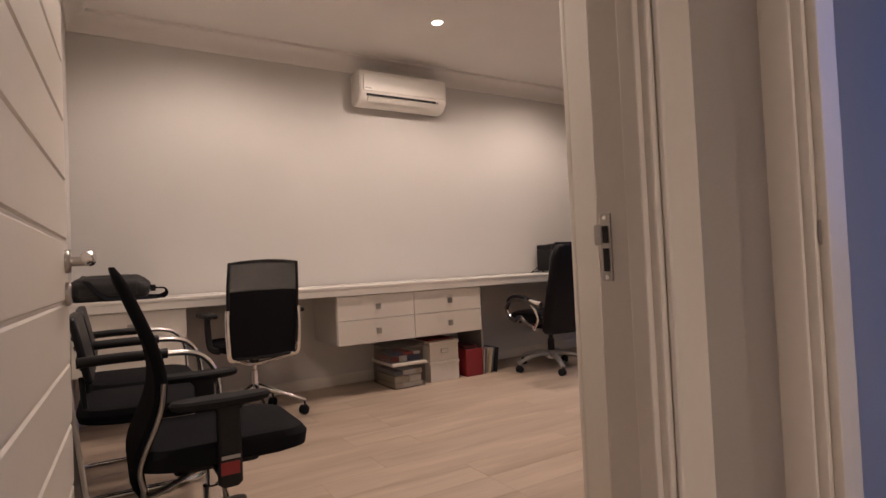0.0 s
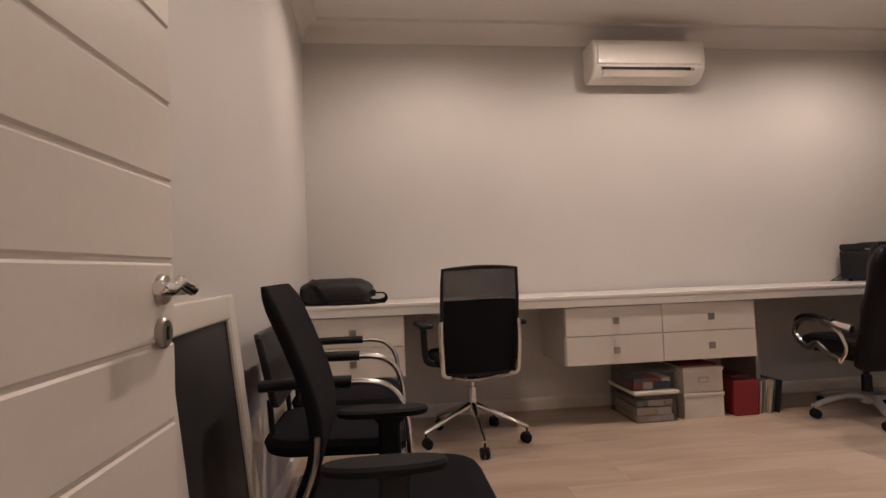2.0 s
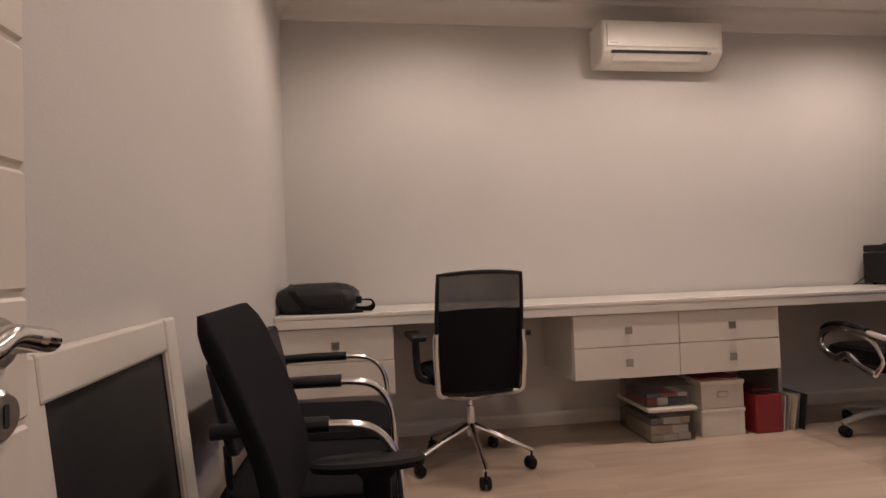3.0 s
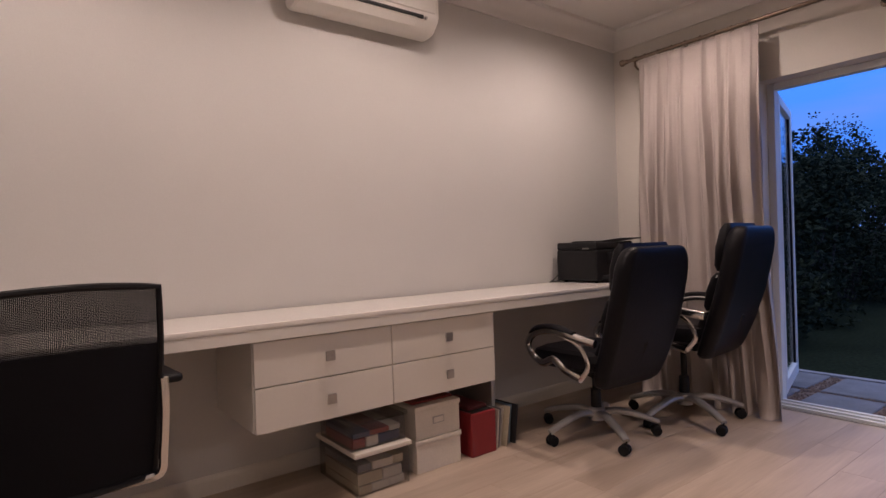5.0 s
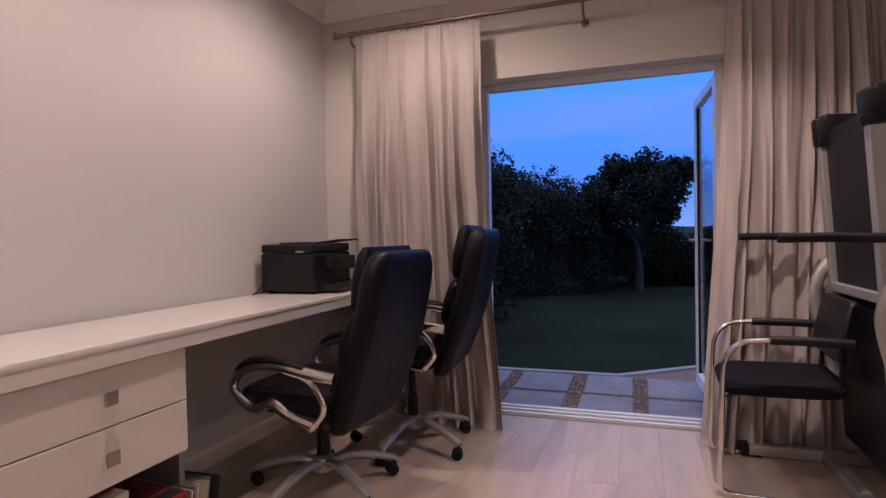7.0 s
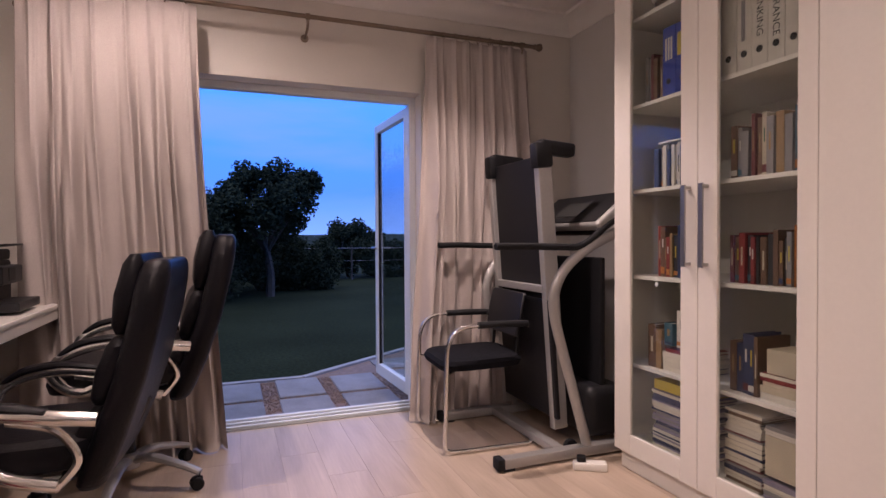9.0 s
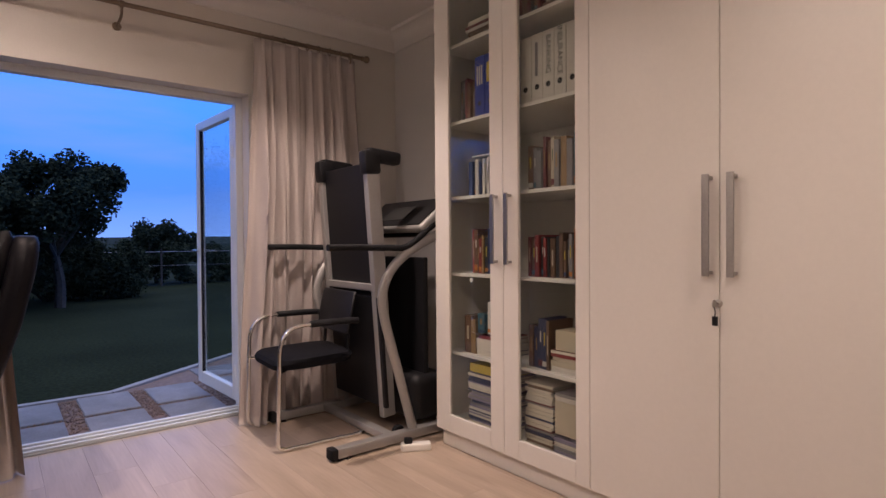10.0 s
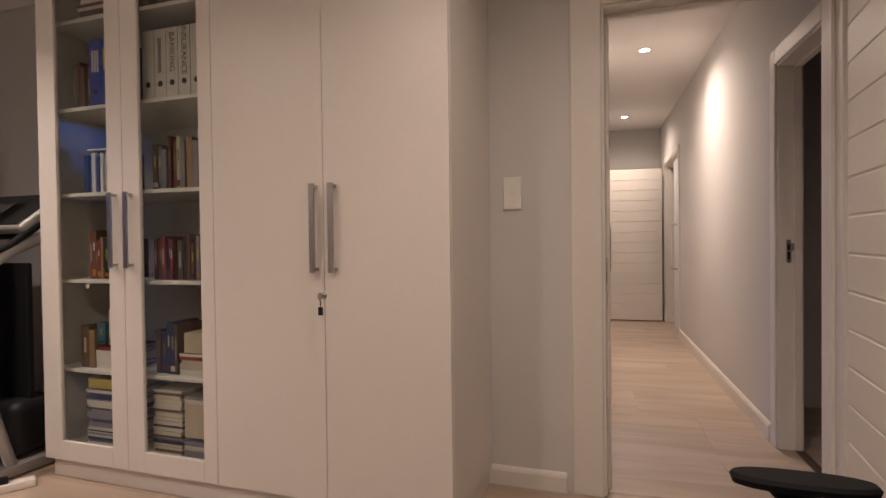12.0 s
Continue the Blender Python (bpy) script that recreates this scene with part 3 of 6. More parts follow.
# ---- the garden doorway ----
fr = thing("window_frame_doorway", "white aluminium frame of the garden doorway", "door frame", kind="structure")
FX = X1 + 0.12
part("jamb", boxed(FX, FX + 0.06, WIN_Y0, WIN_Y0 + 0.045, 0, WIN_H, bevel=0.004), M_ALU, fr)
part("jamb", boxed(FX, FX + 0.06, WIN_Y1 - 0.045, WIN_Y1, 0, WIN_H, bevel=0.004), M_ALU, fr)
part("head", boxed(FX, FX + 0.06, WIN_Y0 + 0.045, WIN_Y1 - 0.045, WIN_H - 0.045, WIN_H, bevel=0.004), M_ALU, fr)
sill = thing("threshold_doorway", "white aluminium threshold with two rails", "threshold", kind="structure")
part("plate", boxed(X1 - 0.03, X1 + 0.20, WIN_Y0, WIN_Y1, -0.008, 0.008, bevel=0.003), M_SILVER, sill)
for x in (X1 - 0.015, X1 + 0.055, X1 + 0.12):
    part("rail", boxed(x, x + 0.022, WIN_Y0, WIN_Y1, 0.008, 0.022, bevel=0.004), M_ALU, sill)


def glazed_leaf(name, m, w=0.75, h=2.0):
    d = thing(name, "white aluminium framed glass door leaf, folded open outwards", "glass door", m, kind="structure")
    s = 0.062
    for x0, x1, z0, z1 in ((0, s, 0, h), (w - s, w, 0, h), (s, w - s, h - s, h), (s, w - s, 0, 0.085)):
        part("leaf_frame", boxed(x0, x1, -0.022, 0.022, z0, z1, bevel=0.005), M_ALU, d)
    p = part("pane", boxed(s - 0.008, w - s + 0.008, -0.004, 0.004, 0.078, h - s + 0.008), M_GLASS, d, "clear glass pane")
    p.visible_shadow = False
    for x0, x1, z0, z1 in ((s, s + 0.008, 0.085, h - s), (w - s - 0.008, w - s, 0.085, h - s)):
        part("gasket", boxed(x0, x1, -0.012, 0.012, z0, z1), M_RUBBER, d)
    bm = bmesh.new()
    tube(bm, smooth_path([(w - 0.03, 0.02, 1.02), (w - 0.03, 0.055, 1.02), (w - 0.05, 0.062, 1.02), (w - 0.15, 0.062, 1.02)], 4), 0.009, 8)
    part("lever", bm, M_STEEL, d)
    for z in (0.2, 1.7):
        part("hinge", _lathed([(0.009, -0.045), (0.009, 0.045)], Matrix.Translation((-0.004, 0.026, z)), 10), M_ALU, d)
    return d


glazed_leaf("glass_door_1", Matrix.Translation((FX + 0.07, WIN_Y0 + 0.02, 0.035)) @ pose(0, 0, 0, 0, 0, 3))
glazed_leaf("glass_door_2", Matrix.Translation((FX + 0.07, WIN_Y1 - 0.02, 0.035)) @ pose(0, 0, 0, 0, 0, 15))

# ---- desk wall ----
desk = thing("desktop", "long white lacquered desktop running wall to wall", "desk", Matrix.Translation((0, 0, 0.745)))
part("top_panel", boxed(X0 + 0.002, X1 - 0.002, 3.99, Y1 - 0.018, 0.046, 0.070, bevel=0.003), M_DESK, desk)
part("front_edge", boxed(X0 + 0.002, X1 - 0.002, 3.992, 4.025, 0.0, 0.0465, bevel=0.002), M_DESK, desk)
part("underside", boxed(X0 + 0.002, X1 - 0.002, 4.025, Y1 - 0.018, 0.0, 0.046), M_DESK, desk)


def square_knob(parent, x, y, z):
    k = part("knob", boxed(x - 0.008, x + 0.008, y - 0.018, y, z - 0.008, z + 0.008), M_STEEL, parent, "square brushed steel knob")
    part("knob_face", boxed(x - 0.021, x + 0.021, y - 0.026, y - 0.018, z - 0.021, z + 0.021, bevel=0.002), M_STEEL, k)


def drawer_unit(x0, x1, cols, label):
    u = thing("drawer_unit", label, "drawers", Matrix.Translation((x0, 4.008, 0.381)))
    w, h = x1 - x0, 0.365
    part("carcass", boxed(0, w, 0.022, Y1 - 4.008, 0, h, bevel=0.002), M_CUPBOARD, u)
    cw = w / cols
    for c in range(cols):
        for r in range(2):
            z0, z1 = (0.0, 0.177) if r == 0 else (0.181, 0.359)
            d = part("drawer_front", boxed(c * cw + 0.002, (c + 1) * cw - 0.002, 0.0, 0.019, z0, z1, bevel=0.0025), M_CUPBOARD, u)
            square_knob(d, (c + 0.5) * cw, 0.0, (z0 + z1) / 2)
    return u


drawer_unit(1.527, 2.792, 2, "white four-drawer unit hung under the desktop")
drawer_unit(X0 + 0.003, 0.535, 1, "white two-drawer unit hung under the desktop")
# dark end panel that carries the desktop
solid("desk_support_panel", boxed(2.86, 2.885, 4.12, Y1 - 0.018, 0.0, 0.747, bevel=0.002), M_SILVER, "grey panel under the desktop", "desk panel")

# air conditioner
ac = thing("air_conditioner", "white wall-mounted split air conditioner under the cornice", "air conditioner", Matrix.Translation((1.919, Y1, 2.296)))
AW, AH, AD = 0.828, 0.272, 0.19
prof = [(0, 0.03), (0, AH), (-AD + 0.012, AH), (-AD + 0.003, AH - 0.006), (-AD, AH - 0.02), (-AD, 0.085), (-AD + 0.012, 0.06), (-AD + 0.06, 0.012), (-AD + 0.10, 0.0), (-0.03, 0.0)]
bm = bmesh.new()
loft(bm, [[(x, y * s, AH / 2 + (z - AH / 2) * s) for y, z in prof] for x, s in ((0.0, 0.965), (0.012, 1.0), (AW - 0.012, 1.0), (AW, 0.965))])
part("body", bm, M_AC, ac)
part("front_panel", boxed(0.03, AW - 0.03, -AD - 0.008, -AD + 0.004, 0.10, AH - 0.028, bevel=0.005), M_AC, ac)
part("air_slot", boxed(0.06, AW - 0.11, -AD - 0.001, -AD + 0.03, 0.062, 0.080, m=None), M_DARK, ac, "dark air outlet slot")
bm = bmesh.new()
box(bm, 0.075, AW - 0.15, -0.03, 0.03, -0.004, 0.004, bevel=0.003, m=Matrix.Translation((0, -AD + 0.024, 0.046)) @ pose(0, 0, 0, -48))
part("louvre", bm, M_AC, ac)
part("logo_bar", boxed(0.045, 0.10, -AD - 0.0095, -AD - 0.008, 0.118, 0.126), M_SILVER, ac)
part("indicator", boxed(AW - 0.10, AW - 0.085, -AD - 0.004, -AD + 0.02, 0.062, 0.076, bevel=0.002), M_STEEL, ac)
part("top_grille", boxed(0.03, AW - 0.03, -AD + 0.045, -0.02, AH, AH + 0.004), M_SILVER, ac)

# printer
pr = thing("printer", "black plastic inkjet printer on the desktop", "printer", Matrix.Translation((3.845, 4.14, 0.816)) @ pose(0, 0, 0, 0, 0, 3))
part("body", boxed(0, 0.45, 0, 0.33, 0.012, 0.222, bevel=0.014, seg=3), M_BLACK_PLASTIC, pr)
part("lid", boxed(0.002, 0.448, 0.002, 0.328, 0.2235, 0.272, bevel=0.012, seg=3), M_BLACK_PLASTIC, pr)
part("feeder", boxed(0.14, 0.42, 0.10, 0.30, 0.272, 0.281, bevel=0.004), M_BLACK_PLASTIC, pr)
part("feeder_tray", boxed(0.12, 0.38, -0.14, 0.14, 0, 0.008, bevel=0.003, m=Matrix.Translation((0.11, 0.10, 0.274)) @ pose(0, 0, 0, -6)), M_BLACK_PLASTIC, pr)
part("control_panel", boxed(0.12, 0.42, -0.05, 0.012, 0.12, 0.20, bevel=0.008), M_BLACK_PLASTIC, pr)
part("screen", boxed(0.20, 0.29, -0.054, -0.049, 0.135, 0.19, bevel=0.002), M_DARK, pr)
part("paper_tray", boxed(0.06, 0.40, -0.12, 0.06, 0.012, 0.05, bevel=0.006), M_BLACK_PLASTIC, pr)
part("side_catch", boxed(-0.003, 0.003, 0.06, 0.11, 0.225, 0.235, bevel=0.001), M_STEEL, pr)
for x in (0.05, 0.40):
    for y in (0.04, 0.29):
        part("foot", _lathed([(0.012, 0), (0.012, 0.014)], Matrix.Translation((x, y, 0)), 10), M_RUBBER, pr)
bm = bmesh.new()
tube(bm, smooth_path([(3.865, 4.44, 0.90), (3.83, 4.45, 0.875), (3.78, 4.45, 0.84), (3.745, 4.46, 0.821), (3.78, 4.475, 0.821), (3.88, 4.49, 0.821)], 6), 0.0035, 6)
solid("printer_cable", bm, M_BLACK_PLASTIC, "thin black cable behind the printer", "cable")

# laptop bag
bag = thing("laptop_bag", "dark grey nylon laptop bag lying on the desktop", "bag", Matrix.Translation((0.135, 4.21, 0.816)) @ pose(0, 0, 0, 0, 0, -4))
rings = []
for k in range(17):
    q = k / 16
    z = 0.158 * q
    w = 0.43 * (0.80 + 0.20 * math.sin(math.pi * (0.12 + 0.80 * q)) - 0.16 * max(0, q - 0.8) * 5)
    d = 0.31 * (0.78 + 0.22 * math.sin(math.pi * (0.12 + 0.78 * q)) - 0.24 * max(0, q - 0.8) * 5)
    ring = []
    for u, v in rounded(w, d, 0.06, 8):
        n = noise.noise(Vector((u * 9, v * 9, z * 26))) + 0.5 * noise.noise(Vector((u * 26, v * 26, z * 60)))
        ring.append((u * (1 + 0.03 * n), v * (1 + 0.05 * n), z * (1 - 0.10 * (u + 0.22) - 0.35 * max(0, u - 0.08)) + (0.010 * n if k > 2 else 0)))
    rings.append(ring)
bm = bmesh.new()
loft(bm, rings)
part("body", bm, M_BAG, bag)
part("flap", boxed(-0.17, 0.15, -0.158, -0.13, 0.03, 0.110, bevel=0.012), M_BAG, bag)
bm = bmesh.new()
tube(bm, smooth_path([(-0.16, -0.02, 0.13), (-0.12, -0.15, 0.12), (-0.07, -0.165, 0.06), (-0.01, -0.17, 0.008), (0.06, -0.185, 0.004), (0.16, -0.18, 0.006), (0.25, -0.15, 0.006)], 6), 0.018, 8, 0.25)
part("strap", bm, M_BLACK_FABRIC, bag, "black webbing shoulder strap")
bm = bmesh.new()
tube(bm, smooth_path([(0.17, -0.08, 0.10), (0.215, -0.10, 0.07), (0.25, -0.11, 0.065), (0.295, -0.10, 0.060), (0.305, -0.08, 0.03), (0.27, -0.05, 0.008), (0.20, -0.02, 0.008)], 6), 0.017, 8, 0.3)
part("strap", bm, M_BLACK_FABRIC, bag)
part("buckle", boxed(0.215, 0.245, -0.125, -0.105, 0.045, 0.085, bevel=0.004), M_BLACK_PLASTIC, bag)

# ---- boxes under the desk ----
def archive_box(m, handle, label):
    b = thing("storage_box", label, "storage box", m, "white card boxes")
    part("body", boxed(0, 0.27, 0, 0.34, 0, 0.14, bevel=0.003), M_CARD, b)
    part("lid", boxed(-0.005, 0.275, -0.005, 0.345, 0.135, 0.160, bevel=0.004), M_CARD, b)
    if handle:
        h = part("label_holder", boxed(0.10, 0.17, -0.004, 0.0, 0.062, 0.098, bevel=0.002), M_STEEL, b)
        part("label_card", boxed(0.106, 0.164, -0.0055, -0.004, 0.068, 0.092), M_CARD, h)


archive_box(Matrix.Translation((2.305, 4.05, 0.0)), False, "white cardboard storage box on the floor")
archive_box(Matrix.Translation((2.307, 4.055, 0.161)), True, "white cardboard storage box with a label holder, stacked")
solid("red_folder", boxed(2.32, 2.57, 4.10, 4.32, 0.322, 0.332, bevel=0.003), M_RED, "red folder lying on the stacked boxes", "folder")


def tub(m, w, d, h, items, label):
    """A see-through tub with things in it."""
    b = thing("plastic_tub", label, "storage tub", m, "clear storage tubs")
    t = 0.004
    for x0, x1, y0, y1, z0, z1 in ((0, w, 0, t, 0, h), (0, w, d - t, d, 0, h), (0, t, t, d - t, 0, h), (w - t, w, t, d - t, 0, h)):
        part("side", boxed(x0, x1, y0, y1, z0, z1), M_PLASTIC_CLEAR, b)
    part("bottom", boxed(t, w - t, t, d - t, 0, t), M_PLASTIC_CLEAR, b)
    part("rim", boxed(-0.012, w + 0.012, -0.012, d + 0.012, h - 0.006, h + 0.016, bevel=0.005), M_CARD if items == "paper" else M_PLASTIC_CLEAR, b, "cloudy plastic lid")
    rng = random.Random(len(label))
    cols = ["white", "white", "cream", "yellow", "cream", "grey", "white", "white"] if items == "paper" else ["red", "black", "white", "yellow", "navy", "red"]
    z = t
    while z < h - 0.05:
        x = 0.015
        hh = rng.uniform(0.025, 0.06)
        while x < w - 0.05:
            ww = min(rng.uniform(0.05, 0.13), w - 0.015 - x)
            part("packet", boxed(x, x + ww - 0.003, rng.uniform(0.010, 0.02), d - 0.03, z, z + hh * rng.uniform(0.8, 0.98), bevel=0.003), BOOK[rng.choice(cols)], b)
            x += ww
        z += hh
    return b


tub(Matrix.Translation((1.965, 4.02, 0.0)), 0.275, 0.38, 0.18, "paper", "clear plastic tub of packets on the floor")
tub(Matrix.Translation((1.955, 4.04, 0.198)), 0.28, 0.32, 0.12, "toys", "small clear plastic tub with red lettered packets, stacked")
# red crate with papers
rc = thing("file_crate", "red plastic crate of files and plastic sleeves on the floor", "crate", Matrix.Translation((2.635, 4.03, 0)))
part("body", boxed(0, 0.17, 0, 0.34, 0, 0.225, bevel=0.008), M_RED, rc)
part("inner", boxed(0.012, 0.158, 0.012, 0.328, 0.2252, 0.228), M_DARK, rc)
for k in range(7):
    part("sleeve", boxed(0, 0.006, 0, 0.30, 0, 0.21, bevel=0.001, m=Matrix.Translation((0.18 + 0.022 * k, 0.01 + 0.012 * (k % 3), 0.0)) @ pose(0, 0, 0, 0, 5 + 2 * (k % 4), (-4, 3, 0, 5, -2, 1, 4)[k])),
         BOOK[("white", "grey", "white", "cream", "grey", "sky", "black")[k]], rc)
part("file_cover", boxed(0.02, 0.15, 0.05, 0.31, 0.228, 0.246, bevel=0.004), BOOK["maroon"], rc)

# ---- cupboards ----
CY = 1.44


def bar_handle(parent, x, z0, z1):
    h = part("handle", boxed(x - 0.012, x + 0.012, CY + 0.028, CY + 0.036, z0, z1, bevel=0.002), M_STEEL, parent, "brushed steel bar handle")
    for z in (z0 + 0.006, z1 - 0.018):
        part("handle_post", boxed(x - 0.010, x + 0.010, CY, CY + 0.029, z, z + 0.012, bevel=0.001), M_STEEL, h)


S = [1.345, 1.860, 2.383, 2.877, 3.400]
TOP = 2.60
plinth = solid("cupboard_plinth", boxed(S[0] + 0.01, S[4] - 0.02, Y0 + 0.02, CY - 0.030, 0.0, 0.085, bevel=0.002), M_CUPBOARD, "white recessed plinth under the cupboards", "plinth")
solid("cupboard_filler", boxed(S[0], S[4], Y0 + 0.02, CY - 0.02, TOP + 0.002, CEIL - 0.002), M_CUPBOARD, "white filler panel above the cupboards", "panel")

ward = thing("tall_cupboard", "tall white lacquered two-door cupboard, closed", "cupboard", kind="")
part("carcass", boxed(S[0], S[2] - 0.001, Y0 + 0.002, CY - 0.021, 0.087, TOP, bevel=0.002), M_CUPBOARD, ward)
for i, hx in ((0, S[1] - 0.049), (1, S[1] + 0.032)):
    d = part("cupboard_door", boxed(S[i] + 0.0012, S[i + 1] - 0.0012, CY - 0.019, CY, 0.092, TOP - 0.004, bevel=0.003), M_CUPBOARD, ward)
    bar_handle(d, hx, 0.990, 1.332)
d = part("key_lock", _lathed([(0.013, 0), (0.013, 0.004), (0.010, 0.006), (0, 0.0065)], Matrix.Translation((1.862, CY, 0.900)) @ pose(0, 0, 0, -90), 16), M_STEEL, ward)
bm = bmesh.new()
lathe(bm, [(0.004, 0), (0.004, 0.02)], 8, Matrix.Translation((1.862, CY + 0.006, 0.900)) @ pose(0, 0, 0, -90))
lathe(bm, [(0.014, -0.0015), (0.014, 0.0015)], 14, Matrix.Translation((1.862, CY + 0.032, 0.900)) @ pose(0, 0, 0, 0, 90))
part("key", bm, M_STEEL, d, "small steel key")
bm = bmesh.new()
tube(bm, smooth_path([(1.862, CY + 0.032, 0.887), (1.860, CY + 0.030, 0.872), (1.863, CY + 0.028, 0.857)], 4), 0.002, 6)
box(bm, 1.855, 1.871, CY + 0.020, CY + 0.032, 0.827, 0.858, bevel=0.002)
part("key_tag", bm, M_BLACK_PLASTIC, d, "dark key tag")

case = thing("glass_bookcase", "tall white bookcase with two glazed doors, full of books", "bookcase")
IN0, IN1 = S[2] + 0.018, S[4] - 0.018
part("side", boxed(S[2] + 0.001, IN0, Y0 + 0.002, CY - 0.021, 0.087, TOP), M_CUPBOARD, case)
part("side", boxed(IN1, S[4], Y0 + 0.002, CY - 0.021, 0.087, TOP, bevel=0.002), M_CUPBOARD, case)
part("back", boxed(IN0, IN1, Y0 + 0.002, Y0 + 0.012, 0.087, TOP), M_CUPBOARD, case)
part("bottom", boxed(IN0, IN1, Y0 + 0.012, CY - 0.021, 0.087, 0.135), M_CUPBOARD, case)
part("top", boxed(IN0, IN1, Y0 + 0.012, CY - 0.021, TOP - 0.02, TOP), M_CUPBOARD, case)
SHELVES = (0.135, 0.517, 0.944, 1.352, 1.755, 2.168)
for z in SHELVES[1:]:
    part("shelf", boxed(IN0, IN1, Y0 + 0.012, CY - 0.05, z - 0.018, z, bevel=0.002), M_CUPBOARD, case)
for i, hx, sl, sr in ((2, S[3] - 0.047, 0.070, 0.095), (3, S[3] + 0.044, 0.090, 0.114)):
    a, b = S[i] + 0.0012, S[i + 1] - 0.0012
    dr = part("glazed_door", boxed(a, a + sl, CY - 0.02, CY, 0.092, TOP - 0.004, bevel=0.003), M_CUPBOARD, case)
    part("stile", boxed(b - sr, b, CY - 0.02, CY, 0.092, TOP - 0.004, bevel=0.003), M_CUPBOARD, dr)
    part("rail", boxed(a + sl, b - sr, CY - 0.02, CY, 0.092, 0.185, bevel=0.003), M_CUPBOARD, dr)
    part("rail", boxed(a + sl, b - sr, CY - 0.02, CY, TOP - 0.09, TOP - 0.004, bevel=0.003), M_CUPBOARD, dr)
    pane = part("pane", boxed(a + sl - 0.006, b - sr + 0.006, CY - 0.013, CY - 0.009, 0.181, TOP - 0.086), M_GLASS, dr, "clear glass pane")
    bar_handle(dr, hx, 1.003, 1.338)
# small round catch on a shelf
solid("shelf_catch", _lathed([(0.010, 0), (0.010, 0.008), (0, 0.009)], Matrix.Translation((3.15, CY - 0.045, 0.912)) @ pose(0, 0, 0, -90), 12), M_AC, "small white catch under the shelf", "catch")


def book(x, z, w, h, d, color, lean=0.0, front=CY - 0.085, flat=False, label="", bands=True, cover=None):
    """A book: cover boards, spine and page block. flat: lying with its spine to the front."""
    m = Matrix.Translation((x, front, z)) @ pose(0, 0, 0, 0, lean, 0)
    b = thing("book", label or f"{color} {'paperback lying flat' if flat else 'book standing'} on the bookcase shelf", "book", m, "books in the bookcase")
    mat = BOOK[color]
    if flat:
        part("cover", boxed(0, w, -d, 0, 0, 0.0025), mat, b)
        part("cover", boxed(0, w, -d, 0, h - 0.0025, h), mat, b)
        part("spine", boxed(0, w, -0.003, 0.001, 0.0005, h - 0.0005), mat if bands else BOOK["pages"], b)
        part("page_block", boxed(0.004, w - 0.004, -d + 0.004, -0.003, 0.0025, h - 0.0025), BOOK["pages"], b)
    else:
        t = min(0.0025, w / 5)
        part("cover", boxed(0, t, -d, 0, 0, h), mat, b)
        part("cover", boxed(w - t, w, -d, 0, 0, h), mat, b)
        part("spine", boxed(0.0003, w - 0.0003, -0.003, 0.0015, 0, h), mat, b)
        part("page_block", boxed(t, w - t, -d + 0.004, -0.003, 0.003, h - 0.005), BOOK["pages"], b)
        if bands and w > 0.014:
            k = (x * 997 + z * 313) % 1.0
            lo = 0.30 + 0.3 * k
            part("title_bar", boxed(w * 0.36, w * 0.64, 0.0015, 0.0022, h * lo, h * (lo + 0.16 + 0.25 * (1 - k))), BOOK[("cream", "tan", "yellow", "white")[int(k * 4)] if color not in ("white", "cream", "sky", "yellow", "pages") else ("black", "maroon", "navy", "green")[int(k * 4)]], b)
            if k > 0.45:
                part("spine_band", boxed(0.0004, w - 0.0004, 0.0015, 0.0021, h * 0.06, h * (0.10 + 0.10 * k)), BOOK[("orange", "navy", "white", "maroon", "teal")[int(k * 37) % 5]], b)
    return b


def book_row(x0, x1, z, colors, hs, rng, ws=(0.014, 0.036)):
    """Standing books from x1 down to x0 (the row leans on its last one)."""
    x = x1
    while True:
        w = rng.uniform(*ws)
        if x - w < x0:
            break
        x -= w
        book(x, z, w - 0.0008, rng.uniform(*hs), rng.uniform(0.13, 0.19), rng.choice(colors), front=CY - 0.085 - rng.uniform(0, 0.018), bands=rng.random() < 0.7)


def book_pile(x0, x1, z, top, colors, rng, hs=(0.012, 0.03)):
    while True:
        h = rng.uniform(*hs)
        if z + h > top:
            break
        w = (x1 - x0) * rng.uniform(0.85, 1.0)
        book(x0 + rng.uniform(0, x1 - x0 - w), z, w, h - 0.0006, rng.uniform(0.2, 0.24), rng.choice(colors), flat=True, bands=rng.random() < 0.6)
        z += h


